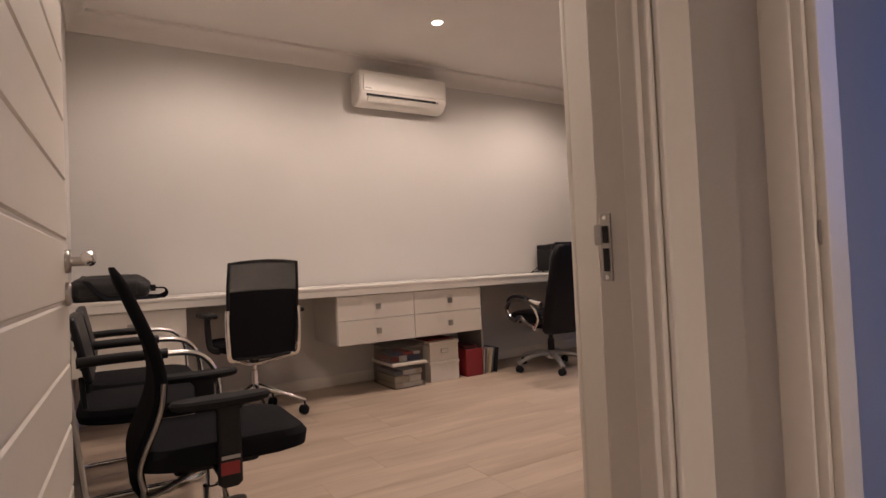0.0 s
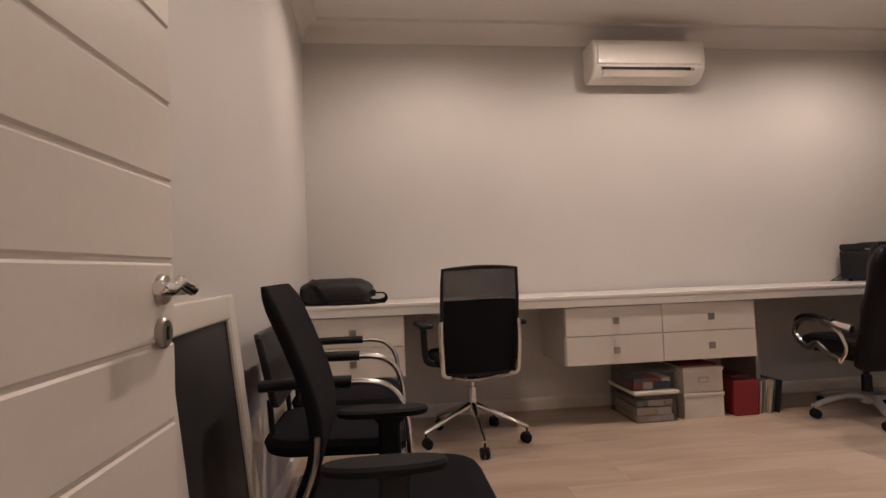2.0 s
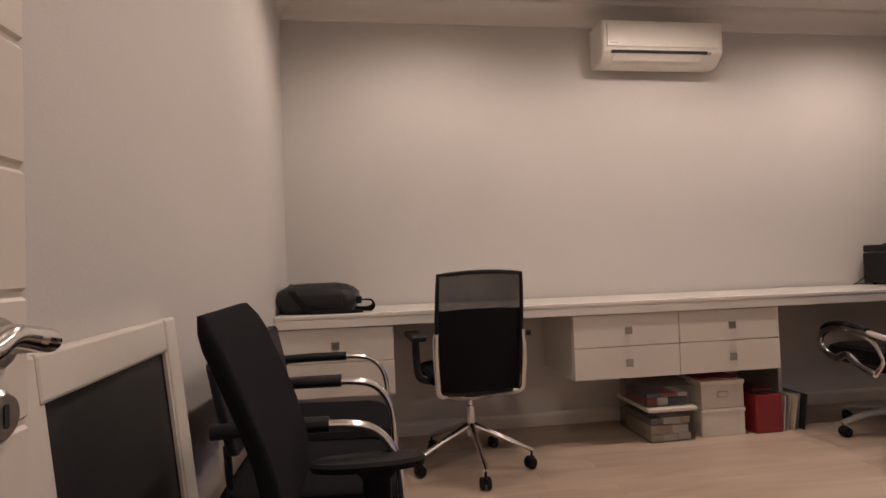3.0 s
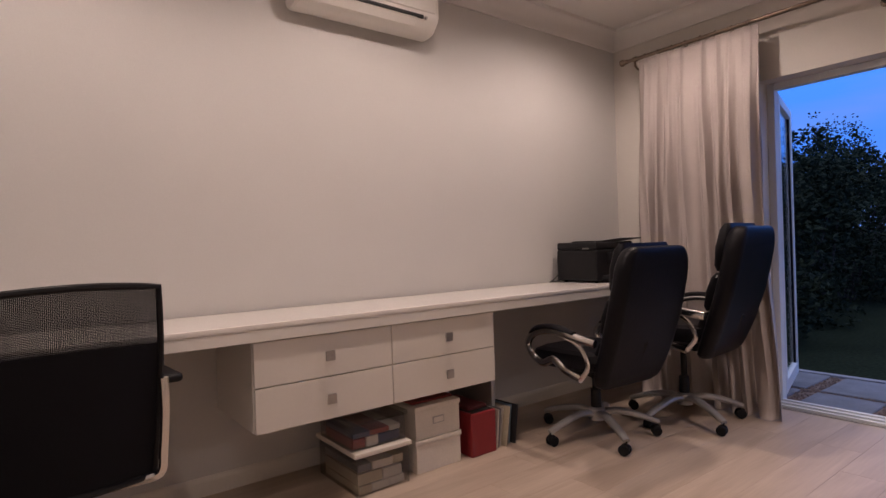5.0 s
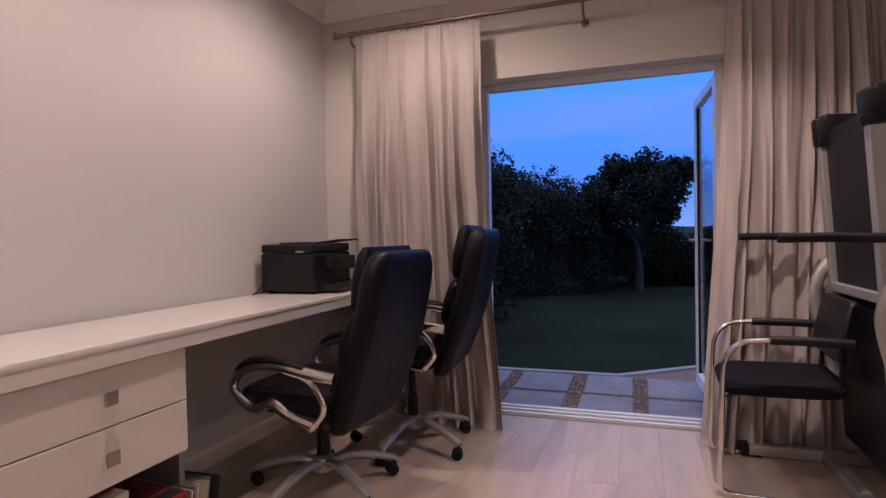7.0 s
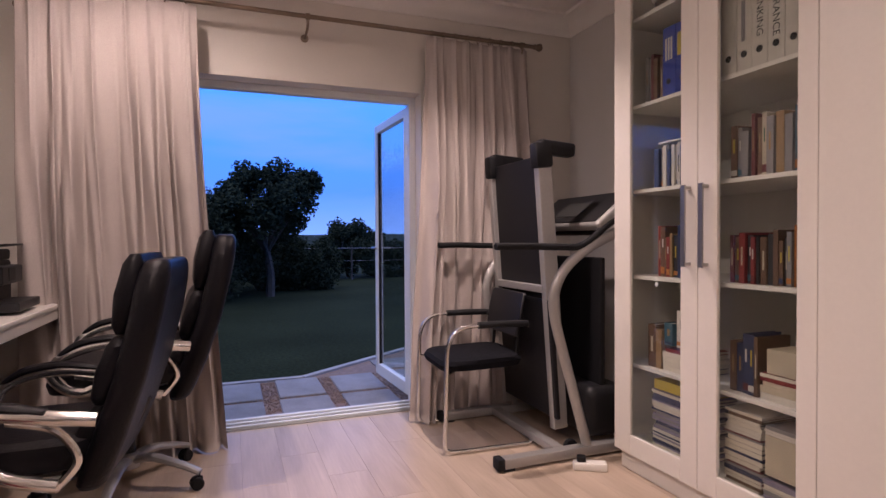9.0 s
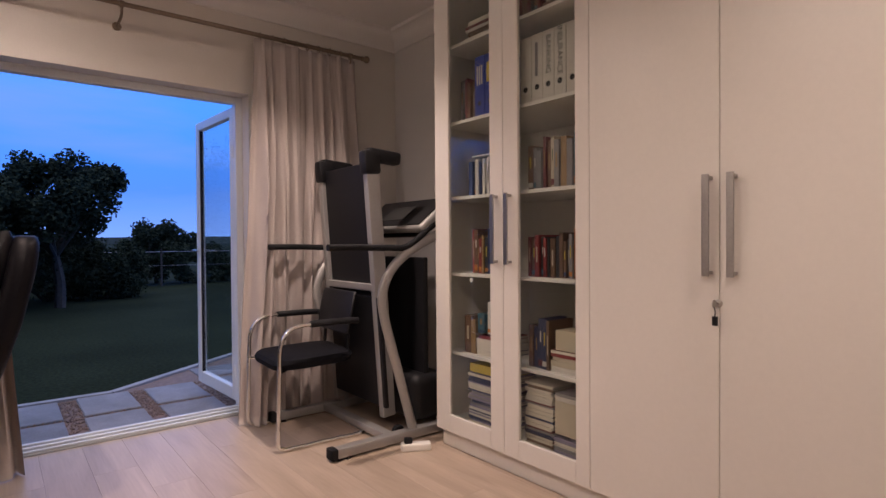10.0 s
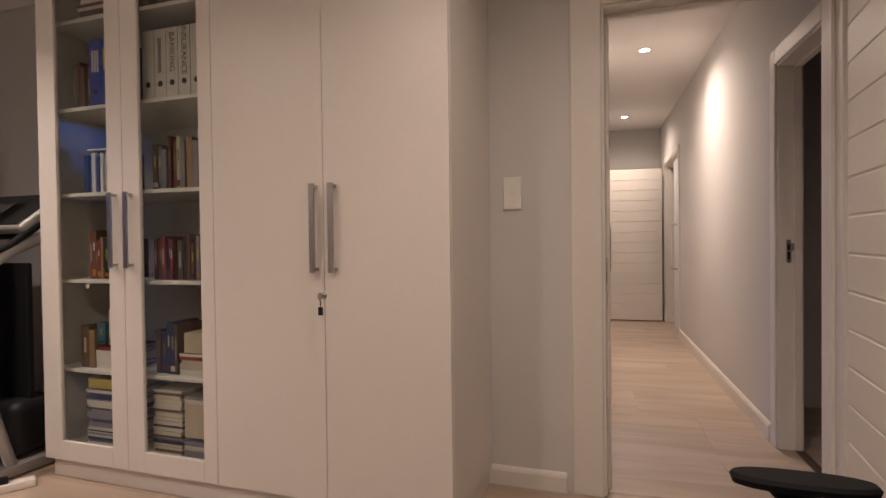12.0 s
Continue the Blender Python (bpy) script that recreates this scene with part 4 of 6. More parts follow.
def binder(x, z, w, color, text="", label_color="cream", hole=True):
    b = thing("ring_binder", f"{color} lever arch file standing on the shelf", "ring binder", Matrix.Translation((x, CY - 0.08, z)), "lever arch files")
    part("cover", boxed(0, w, -0.28, 0, 0, 0.315, bevel=0.003), BOOK[color], b)
    part("page_block", boxed(0.004, w - 0.004, -0.275, -0.01, 0.315, 0.317), BOOK["pages"], b)
    if hole:
        bm = bmesh.new()
        lathe(bm, [(0.013, 0), (0.013, 0.002), (0.009, 0.002), (0.009, 0.0006), (0, 0.0006)], 18, Matrix.Translation((w / 2, 0, 0.07)) @ pose(0, 0, 0, -90))
        part("finger_hole", bm, M_DARK, b)
    if text:
        cu = bpy.data.curves.new("spine_text", "FONT")
        cu.body, cu.size, cu.extrude, cu.align_x, cu.align_y = text, 0.040, 0.0003, "CENTER", "CENTER"
        tmp = bpy.data.objects.new("tmp", cu)
        scene.collection.objects.link(tmp)
        me = bpy.data.meshes.new_from_object(tmp.evaluated_get(bpy.context.evaluated_depsgraph_get()))
        bpy.data.objects.remove(tmp)
        me.materials.clear()
        me.materials.append(BOOK["black"])
        ob = new("spine_text", me)
        ob.parent = b
        ob.matrix_basis = Matrix.Translation((w / 2, 0.0010, 0.205)) @ Matrix(((0, 1, 0, 0), (0, 0, 1, 0), (1, 0, 0, 0), (0, 0, 0, 1))) @ pose(0, 0, 0, 0, 0, 180)
    return b


rng = random.Random(5)
LX0, LX1, RX0, RX1 = 2.905, 3.36, 2.42, 2.885      # the two halves
# top shelf: a few books lying
book_pile(3.02, 3.24, SHELVES[5], SHELVES[5] + 0.11, ["maroon", "white", "brown", "navy"], rng)
book_pile(2.50, 2.70, SHELVES[5], SHELVES[5] + 0.08, ["grey", "brown", "maroon"], rng)
book_row(2.71, 2.86, SHELVES[5], ["maroon", "black", "brown"], (0.2, 0.27), rng)
# files
z = SHELVES[4]
book_row(3.165, 3.29, z, ["black", "brown", "grey", "maroon", "white"], (0.19, 0.225), rng, (0.018, 0.03))
binder(3.085, z, 0.075, "blue")
b2 = binder(3.008, z, 0.075, "blue")
part("spine_label", boxed(0.018, 0.062, 0.0, 0.0012, 0.17, 0.27), BOOK["yellow"], b2)
bars = bpy.data.objects["ring_binder"]
for k in range(3):
    part("title_bar", boxed(0.016 + 0.016 * k, 0.026 + 0.016 * k, 0.0, 0.0012, 0.165, 0.265), BOOK["white"], bars)
binder(2.765, z, 0.072, "white")
b3 = binder(2.697, z, 0.066, "white")
part("title_bar", boxed(0.028, 0.045, 0.0, 0.0012, 0.12, 0.275), BOOK["grey"], b3)
binder(2.630, z, 0.066, "white", "BANKING")
binder(2.563, z, 0.066, "white", "INSURANCE")
binder(2.495, z, 0.066, "white", "", hole=True)
# third shelf
z = SHELVES[3]
book_row(3.00, 3.22, z, ["sky", "navy", "grey", "black", "white", "navy", "teal", "cream"], (0.17, 0.20), rng, (0.012, 0.032))
book(3.01, z + 0.201, 0.18, 0.008, 0.17, "white", flat=True)
book_row(2.43, 2.60, z, ["cream", "black", "tan", "brown", "white", "black", "grey", "maroon", "teal"], (0.19, 0.26), rng, (0.014, 0.034))
book_row(2.60, 2.70, z, ["cream", "brown", "grey", "black", "maroon", "tan"], (0.19, 0.24), rng, (0.014, 0.03))
book_row(2.70, 2.80, z, ["tan", "grey", "brown", "cream"], (0.18, 0.215), rng, (0.014, 0.032))
# second shelf
z = SHELVES[2]
book_row(3.005, 3.21, z, ["maroon", "black", "brown", "red", "tan", "maroon", "navy"], (0.175, 0.235), rng, (0.012, 0.030))
book_row(2.43, 2.64, z, ["sky", "red", "navy", "grey", "brown", "lilac", "orange", "black"], (0.165, 0.225), rng, (0.012, 0.030))
book_row(2.64, 2.80, z, ["navy", "black", "red", "maroon", "brown", "grey"], (0.175, 0.215), rng, (0.012, 0.028))
# first shelf: mixed piles
z = SHELVES[1]
book(3.205, z, 0.05, 0.20, 0.15, "brown")
book(3.17, z, 0.034, 0.18, 0.15, "tan")
book_pile(2.98, 3.165, z, z + 0.115, ["cream", "red", "white", "navy", "cream"], rng, (0.014, 0.026))
book(3.10, z + 0.118, 0.05, 0.10, 0.12, "teal")
book(3.02, z + 0.118, 0.055, 0.165, 0.12, "white")
book(2.985, z + 0.118, 0.02, 0.14, 0.12, "cream")
book_pile(2.44, 2.66, z, z + 0.10, ["red", "cream", "tan", "white", "green"], rng, (0.014, 0.028))
book(2.50, z + 0.102, 0.13, 0.09, 0.14, "cream", flat=True)
book_row(2.665, 2.80, z, ["grey", "navy", "brown", "black"], (0.19, 0.25), rng, (0.016, 0.03))
# bottom: magazines
z = SHELVES[0]
book_pile(2.955, 3.235, z, z + 0.28, ["lilac", "navy", "grey", "white", "cream", "lilac"], rng, (0.006, 0.018))
book(2.965, z + 0.285, 0.25, 0.045, 0.2, "yellow", flat=True)
book_pile(2.645, 2.82, z, z + 0.31, ["brown", "grey", "white", "maroon", "navy"], rng, (0.006, 0.02))
book_pile(2.44, 2.66, z, z + 0.10, ["lilac", "brown", "grey", "red", "white"], rng, (0.006, 0.018))
book(2.44, z + 0.105, 0.195, 0.15, 0.18, "cream", flat=True)
book_pile(2.45, 2.64, z + 0.256, z + 0.30, ["grey", "white"], rng, (0.008, 0.016))

# ---- chairs ----
def castor(parent, x, y, ang, r=0.028):
    """A twin-wheel castor on the floor under (x, y)."""
    m = Matrix.Translation((x, y, 0)) @ pose(0, 0, 0, 0, 0, ang)
    bm = bmesh.new()
    tube(bm, [m @ Vector((0, 0, 0.05)), m @ Vector((0, 0, 0.085))], 0.007, 8)
    box(bm, -0.024, 0.018, -0.007, 0.007, 0.026, 0.058, bevel=0.006, m=m)
    c = part("castor", bm, M_BLACK_PLASTIC, parent, "black twin-wheel castor")
    for s in (-1, 1):
        bm = bmesh.new()
        lathe(bm, [(0.0, 0.008), (r * 0.85, 0.008), (r, 0.011), (r, 0.021), (r * 0.8, 0.026), (0.0, 0.027)], 18, m @ Matrix.Translation((-0.008, 0, r)) @ pose(0, 0, 0, -90 * s))
        part("castor_wheel", bm, M_RUBBER, c)


def star_base(parent, radius, turn, hub_z, mat, arched, leg_r=0.017):
    """Five legs with castors."""
    for k in range(5):
        a = radians(turn + 72 * k)
        c, s = math.cos(a), math.sin(a)
        bm = bmesh.new()
        if arched:
            pts = smooth_path([(0.03 * c, 0.03 * s, hub_z), (radius * 0.35 * c, radius * 0.35 * s, hub_z + 0.012), (radius * 0.75 * c, radius * 0.75 * s, hub_z - 0.018), (radius * 1.02 * c, radius * 1.02 * s, 0.075)], 5)
            tube(bm, pts, [0.030 - 0.010 * i / (len(pts) - 1) for i in range(len(pts))], 10, 0.7)
        else:
            pts = [(0.02 * c, 0.02 * s, hub_z), (radius * 0.5 * c, radius * 0.5 * s, (hub_z + 0.085) / 2 + 0.006), (radius * 1.02 * c, radius * 1.02 * s, 0.085)]
            tube(bm, smooth_path(pts, 4), [0.021 - 0.0085 * i / 8 for i in range(9)], 10, 0.85)
        part("leg", bm, mat, parent)
        castor(parent, radius * c, radius * s, turn + 72 * k + 40 * (k % 2))


def slab(rings_spec, corner=0.05, n=5):
    """A padded slab: (z, y of its middle, width, thickness) from the bottom up, in the x-y plane."""
    bm = bmesh.new()
    loft(bm, [[(u, y + v, z) for u, v in rounded(w, t, min(corner, t / 2.05, w / 2.05), n)] for z, y, w, t in rings_spec])
    return bm


def leather_chair(m, lift, turn, label):
    """High-backed executive chair; it faces +y."""
    c = thing("office_chair", label, "office chair", m, "black leather swivel chairs")
    star_base(c, 0.33, turn, 0.125, M_SILVER, True)
    part("hub", _lathed([(0.045, 0.09), (0.05, 0.12), (0.045, 0.15), (0.03, 0.16)], Matrix(), 20), M_SILVER, c)
    part("gas_column", _lathed([(0.030, 0.15), (0.028, 0.26), (0.018, 0.262), (0.018, 0.31 + lift)], Matrix(), 18), M_BLACK_PLASTIC, c)
    part("tilt_mechanism", boxed(-0.09, 0.09, -0.12, 0.12, 0.285 + lift, 0.335 + lift, bevel=0.01), M_BLACK_PLASTIC, c)
    z = 0.335 + lift
    bm = bmesh.new()
    loft(bm, [[(u, v + 0.02, zz + (0.02 * max(0, -v * 2)) - 0.03 * max(0, v - 0.2) * 4) for u, v in rounded(w, d, 0.09, 6)] for zz, w, d in ((z, 0.42, 0.42), (z + 0.02, 0.50, 0.49), (z + 0.06, 0.52, 0.51), (z + 0.095, 0.50, 0.49), (z + 0.11, 0.43, 0.42))])
    part("seat", bm, M_BLACK_LEATHER, c, "padded black leather seat")
    b0, b1 = z - 0.07, z + 0.665
    def yy(q):
        return -0.205 - 0.21 * q - 0.03 * math.sin(q * math.pi)
    bm = slab([(b0 + (b1 - b0) * q, yy(q), w, t) for q, w, t in [(0, 0.36, 0.04), (0.012, 0.42, 0.06), (0.04, 0.475, 0.085), (0.10, 0.505, 0.095), (0.25, 0.53, 0.10), (0.5, 0.545, 0.10), (0.75, 0.535, 0.10)] + [(0.80 + 0.20 * math.sin(radians(a)), 0.535 - 0.17 * (1 - math.cos(radians(a))), 0.10 - 0.055 * (1 - math.cos(radians(a))) ** 2) for a in (10, 25, 40, 54, 66, 77, 86)]], 0.05)
    shell = part("backrest", bm, M_BLACK_LEATHER, c, "high black leather backrest")
    for q0, q1, w in ((0.05, 0.36, 0.42), (0.37, 0.66, 0.44), (0.67, 1.025, 0.42)):
        bm = slab([(b0 + (b1 - b0) * (q0 + (q1 - q0) * k), yy(q0 + (q1 - q0) * k) + 0.072, w * s, 0.075 * s2) for k, s, s2 in ((0, 0.86, 0.45), (0.12, 0.97, 0.85), (0.5, 1.0, 1.1), (0.88, 0.97, 0.85), (1.0, 0.86, 0.45))], 0.03)
        part("back_cushion", bm, M_BLACK_LEATHER, shell)
    bm = bmesh.new()
    tube(bm, smooth_path([(0, -0.08, z - 0.02), (0, -0.22, z - 0.015), (0, yy(0.15) - 0.04, z + 0.10), (0, yy(0.3) - 0.035, z + 0.18)], 5), 0.02, 8, 1.6)
    part("back_bracket", bm, M_BLACK_PLASTIC, c)
    for s in (-1, 1):
        x = s * 0.285
        bm = bmesh.new()
        tube(bm, smooth_path([(x, yy(0.25) + 0.02, z + 0.185), (x + s * 0.01, -0.16, z + 0.20), (x + s * 0.015, 0.02, z + 0.225), (x + s * 0.01, 0.17, z + 0.195), (x, 0.235, z + 0.125), (x - s * 0.006, 0.20, z + 0.06), (x - s * 0.012, 0.13, z + 0.03), (x - s * 0.012, 0.05, z + 0.06), (x - s * 0.01, -0.03, z + 0.02), (x - s * 0.01, -0.15, z - 0.012)], 5), 0.018, 10, 1.25)
        arm = part("armrest", bm, M_CHROME, c, "looped chrome armrest frame")
        bm = bmesh.new()
        tube(bm, smooth_path([(x - s * 0.01, -0.15, z - 0.012), (x - s * 0.004, -0.205, z + 0.06), (x, -0.18, z + 0.13), (x + s * 0.006, -0.13, z + 0.175), (x + s * 0.012, -0.03, z + 0.20)], 5), 0.011, 8, 1.2)
        part("arm_brace", bm, M_CHROME, arm)
        bm = bmesh.new()
        tube(bm, smooth_path([(x + s * 0.01, -0.13, z + 0.222), (x + s * 0.015, 0.0, z + 0.245), (x + s * 0.012, 0.13, z + 0.232), (x + s * 0.006, 0.21, z + 0.185)], 5), [0.020] * 3 + [0.026] * 9 + [0.024, 0.022, 0.018, 0.012], 10, 0.6)
        part("arm_pad", bm, M_BLACK_LEATHER, arm, "black padded arm top")
    return c


leather_chair(Matrix.Translation((3.39, 3.83, 0)) @ pose(0, 0, 0, 0, 0, -4), 0.06, 31, "black leather high-backed swivel chair at the desk")
leather_chair(Matrix.Translation((4.01, 3.65, 0)) @ pose(0, 0, 0, 0, 0, 4), 0.15, 25, "black leather high-backed swivel chair before the curtain")


def mesh_net(name, nx, nz, point, mat, parent, r=0.0013):
    """A woven net as crossing flat threads over a curved surface point(u, v)."""
    verts, faces = [], []

    def ribbon(pts, side):
        for i, p in enumerate(pts):
            for s in (-1, 1):
                verts.append(tuple(p + side * (s * r)))
            if i:
                n = len(verts)
                faces.append((n - 4, n - 3, n - 1, n - 2))
    for i in range(nx):
        u = (i + 0.5) / nx
        ribbon([point(u, k / 8) for k in range(9)], Vector((1, 0, 0)))
    for j in range(nz):
        v = (j + 0.5) / nz
        ribbon([point(k / 8, v) for k in range(9)], Vector((0, 0, 1)))
    me = bpy.data.meshes.new(name)
    me.from_pydata(verts, [], faces)
    me.materials.append(mat)
    ob = new(name, me)
    ob.parent = parent
    return ob


def mesh_chair(m):
    """Task chair with a framed mesh back held by chrome side bars; it faces +y."""
    c = thing("mesh_office_chair", "black mesh-backed swivel chair with chrome frame at the desk", "office chair", m)
    star_base(c, 0.315, -94, 0.20, M_CHROME, False)
    part("gas_column", _lathed([(0.026, 0.15), (0.026, 0.30), (0.016, 0.302), (0.016, 0.40)], Matrix(), 18), M_CHROME, c)
    part("column_sleeve", _lathed([(0.030, 0.33), (0.032, 0.40)], Matrix(), 18), M_BLACK_PLASTIC, c)
    part("tilt_mechanism", boxed(-0.07, 0.07, -0.08, 0.10, 0.39, 0.425, bevel=0.01), M_BLACK_PLASTIC, c)
    bm = bmesh.new()
    loft(bm, [[(u, v + 0.065, zz) for u, v in rounded(w, d, 0.08, 6)] for zz, w, d in ((0.425, 0.40, 0.40), (0.435, 0.46, 0.45), (0.47, 0.47, 0.46), (0.485, 0.44, 0.43))])
    part("seat", bm, M_BLACK_FABRIC, c, "black upholstered seat")

    def pt(u, v):
        w = 0.405 + 0.035 * math.sin(v * math.pi * 0.8)
        return Vector(((u - 0.5) * w, -0.205 - 0.075 * v - 0.035 * math.sin(u * math.pi) + 0.02, 0.405 + 0.55 * v + 0.012 * math.sin(u * math.pi) * v))
    rim = [pt(0, k / 8) for k in range(9)] + [pt(k / 8, 1) for k in range(1, 9)] + [pt(1, 1 - k / 8) for k in range(1, 9)] + [pt(1 - k / 8, 0) for k in range(1, 8)]
    bm = bmesh.new()
    tube(bm, rim + [rim[0]], 0.010, 8)
    back = part("back_frame", bm, M_BLACK_PLASTIC, c, "black backrest frame")
    net = mesh_net("back_mesh", 104, 40, lambda u, v: pt(u, 0.70 + 0.30 * v), M_MESH_OPAQUE, back)
    net["label"] = "see-through black mesh"
    bm = bmesh.new()
    grid = [[bm.verts.new(pt(u / 10, 0.70 * v / 10) + Vector((0, d, 0))) for u in range(11)] for d in (0.0, 0.03) for v in range(11)]
    for a in (0, 11):
        for j in range(10):
            for i in range(10):
                bm.faces.new((grid[a + j][i], grid[a + j][i + 1], grid[a + j + 1][i + 1], grid[a + j + 1][i]))
    for j in range(10):
        for i in (0, 10):
            bm.faces.new((grid[j][i], grid[j + 1][i], grid[11 + j + 1][i], grid[11 + j][i]))
    for i in range(10):
        for j in (0, 10):
            bm.faces.new((grid[j][i], grid[j][i + 1], grid[11 + j][i + 1], grid[11 + j][i]))
    part("back_panel", bm, M_MESH_OPAQUE, back, "dense black lower back panel")
    for s in (-1, 1):
        bm = bmesh.new()
        tube(bm, smooth_path([(s * 0.225, -0.235, 0.69), (s * 0.228, -0.232, 0.60), (s * 0.222, -0.225, 0.48), (s * 0.212, -0.215, 0.412), (s * 0.15, -0.17, 0.390), (s * 0.06, -0.06, 0.352), (0.0, -0.03, 0.342)], 5), 0.011, 8, 1.3)
        part("side_bar", bm, M_CHROME, c, "chrome side bar")
        bm = bmesh.new()
        tube(bm, smooth_path([(s * 0.22, -0.03, 0.44), (s * 0.275, -0.02, 0.46), (s * 0.285, 0.0, 0.54), (s * 0.285, 0.02, 0.64)], 5), 0.013, 8, 1.5)
        arm = part("armrest", bm, M_BLACK_PLASTIC, c)
        part("arm_pad", boxed(s * 0.285 - 0.042, s * 0.285 + 0.042, -0.10, 0.15, 0.64, 0.668, bevel=0.012, seg=3), M_BLACK_PLASTIC, arm)
    return c


mesh_chair(Matrix.Translation((0.918, 3.93, 0)) @ pose(0, 0, 0, 0, 0, 4) @ Matrix.Diagonal((0.97, 1.05, 1.05, 1.0)))


def task_chair(m):
    """Black fabric task chair with wide armrests and a tall curved back; it faces +y."""
    c = thing("task_chair", "black fabric swivel chair with a tall curved back by the door", "office chair", m)
    star_base(c, 0.31, 8, 0.12, M_BLACK_PLASTIC, True)
    part("gas_column", _lathed([(0.028, 0.11), (0.028, 0.25), (0.016, 0.252), (0.016, 0.36)], Matrix(), 18), M_CHROME, c)
    part("tilt_mechanism", boxed(-0.09, 0.09, -0.12, 0.14, 0.325, 0.372, bevel=0.012), M_BLACK_PLASTIC, c)
    bm = bmesh.new()
    loft(bm, [[(u, v + 0.03, zz - 0.06 * max(0, v - 0.12)) for u, v in rounded(w, d, 0.085, 6)] for zz, w, d in ((0.37, 0.38, 0.42), (0.385, 0.43, 0.50), (0.425, 0.44, 0.51), (0.445, 0.42, 0.48), (0.45, 0.36, 0.40))])
    part("seat", bm, M_BLACK_FABRIC, c, "black fabric seat")

    def yy(z):
        """The back's profile: tucked under the seat, forward at the waist, leaning back above."""
        pts = ((0.30, -0.205), (0.34, -0.238), (0.40, -0.250), (0.47, -0.222), (0.56, -0.182), (0.65, -0.172), (0.75, -0.195), (0.86, -0.238), (0.99, -0.292))
        for (z0, a), (z1, b) in zip(pts, pts[1:]):
            if z <= z1:
                k = (z - z0) / (z1 - z0)
                return a + (b - a) * k
        return pts[-1][1]

    def back_y(z):
        return sum(yy(min(0.99, max(0.30, z + d))) for d in (-0.04, -0.02, 0, 0.02, 0.04)) / 5
    bm = bmesh.new()
    rings = []
    for k in range(25):
        q = k / 24
        z = 0.31 + 0.675 * q
        w = 0.42 - 0.10 * max(0, 0.15 - q) / 0.15 - 0.07 * max(0, q - 0.95) / 0.05
        t = 0.034 if 0 < k < 23 else 0.026 if k < 24 else 0.014
        rings.append([(u, back_y(z) + v + 0.55 * u * u, z) for u, v in rounded(w, t, t / 2.1, 4)])
    loft(bm, rings)
    part("backrest", bm, M_BLACK_FABRIC, c, "tall thin black backrest curved at the waist")
    for s in (-1, 1):
        bm = bmesh.new()
        edge = [(s * 0.214, back_y(z) + 0.025, z) for z in (0.64, 0.58, 0.52, 0.46, 0.40, 0.35)]
        tube(bm, smooth_path(edge + [(s * 0.19, -0.205, 0.318), (s * 0.14, -0.15, 0.315), (s * 0.06, -0.05, 0.33)], 5), 0.007, 8, 1.3)
        part("back_bar", bm, M_STEEL, c, "thin steel back bar")
        x = s * 0.235
        bm = bmesh.new()
        loft(bm, [[(x + u, 0.02 + v, zz) for u, v in rounded(0.030, d, 0.013, 3)] for zz, d in ((0.315, 0.05), (0.325, 0.072), (0.45, 0.070), (0.54, 0.070), (0.567, 0.12))])
        box(bm, min(x, 0.08 * s), max(x, 0.08 * s), -0.01, 0.05, 0.330, 0.358, bevel=0.006)
        arm = part("armrest", bm, M_BLACK_PLASTIC, c)
        if s > 0:
            tagp = part("seat_tag", boxed(0.2495, 0.2515, -0.008, 0.046, 0.352, 0.390, bevel=0.0005), M_RED, arm, "red label on the arm post")
            part("maker_plate", boxed(0.2495, 0.2515, -0.006, 0.048, 0.398, 0.409, bevel=0.0005), M_SILVER, arm, "small pale plate")
        bm = bmesh.new()
        loft(bm, [[(x + s * 0.01 + u, v, zz) for u, v in [(a * w, b * l) for a, b in rounded(1.0, 1.0, 0.42, 6)]] for zz, w, l in ((0.560, 0.06, 0.24), (0.566, 0.088, 0.275), (0.580, 0.095, 0.285), (0.588, 0.08, 0.27))])
        part("arm_pad", bm, M_RUBBER, arm, "wide black arm pad")
    return c


task_chair(Matrix.Translation((0.385, 2.19, 0)) @ pose(0, 0, 0, 0, 0, -90))


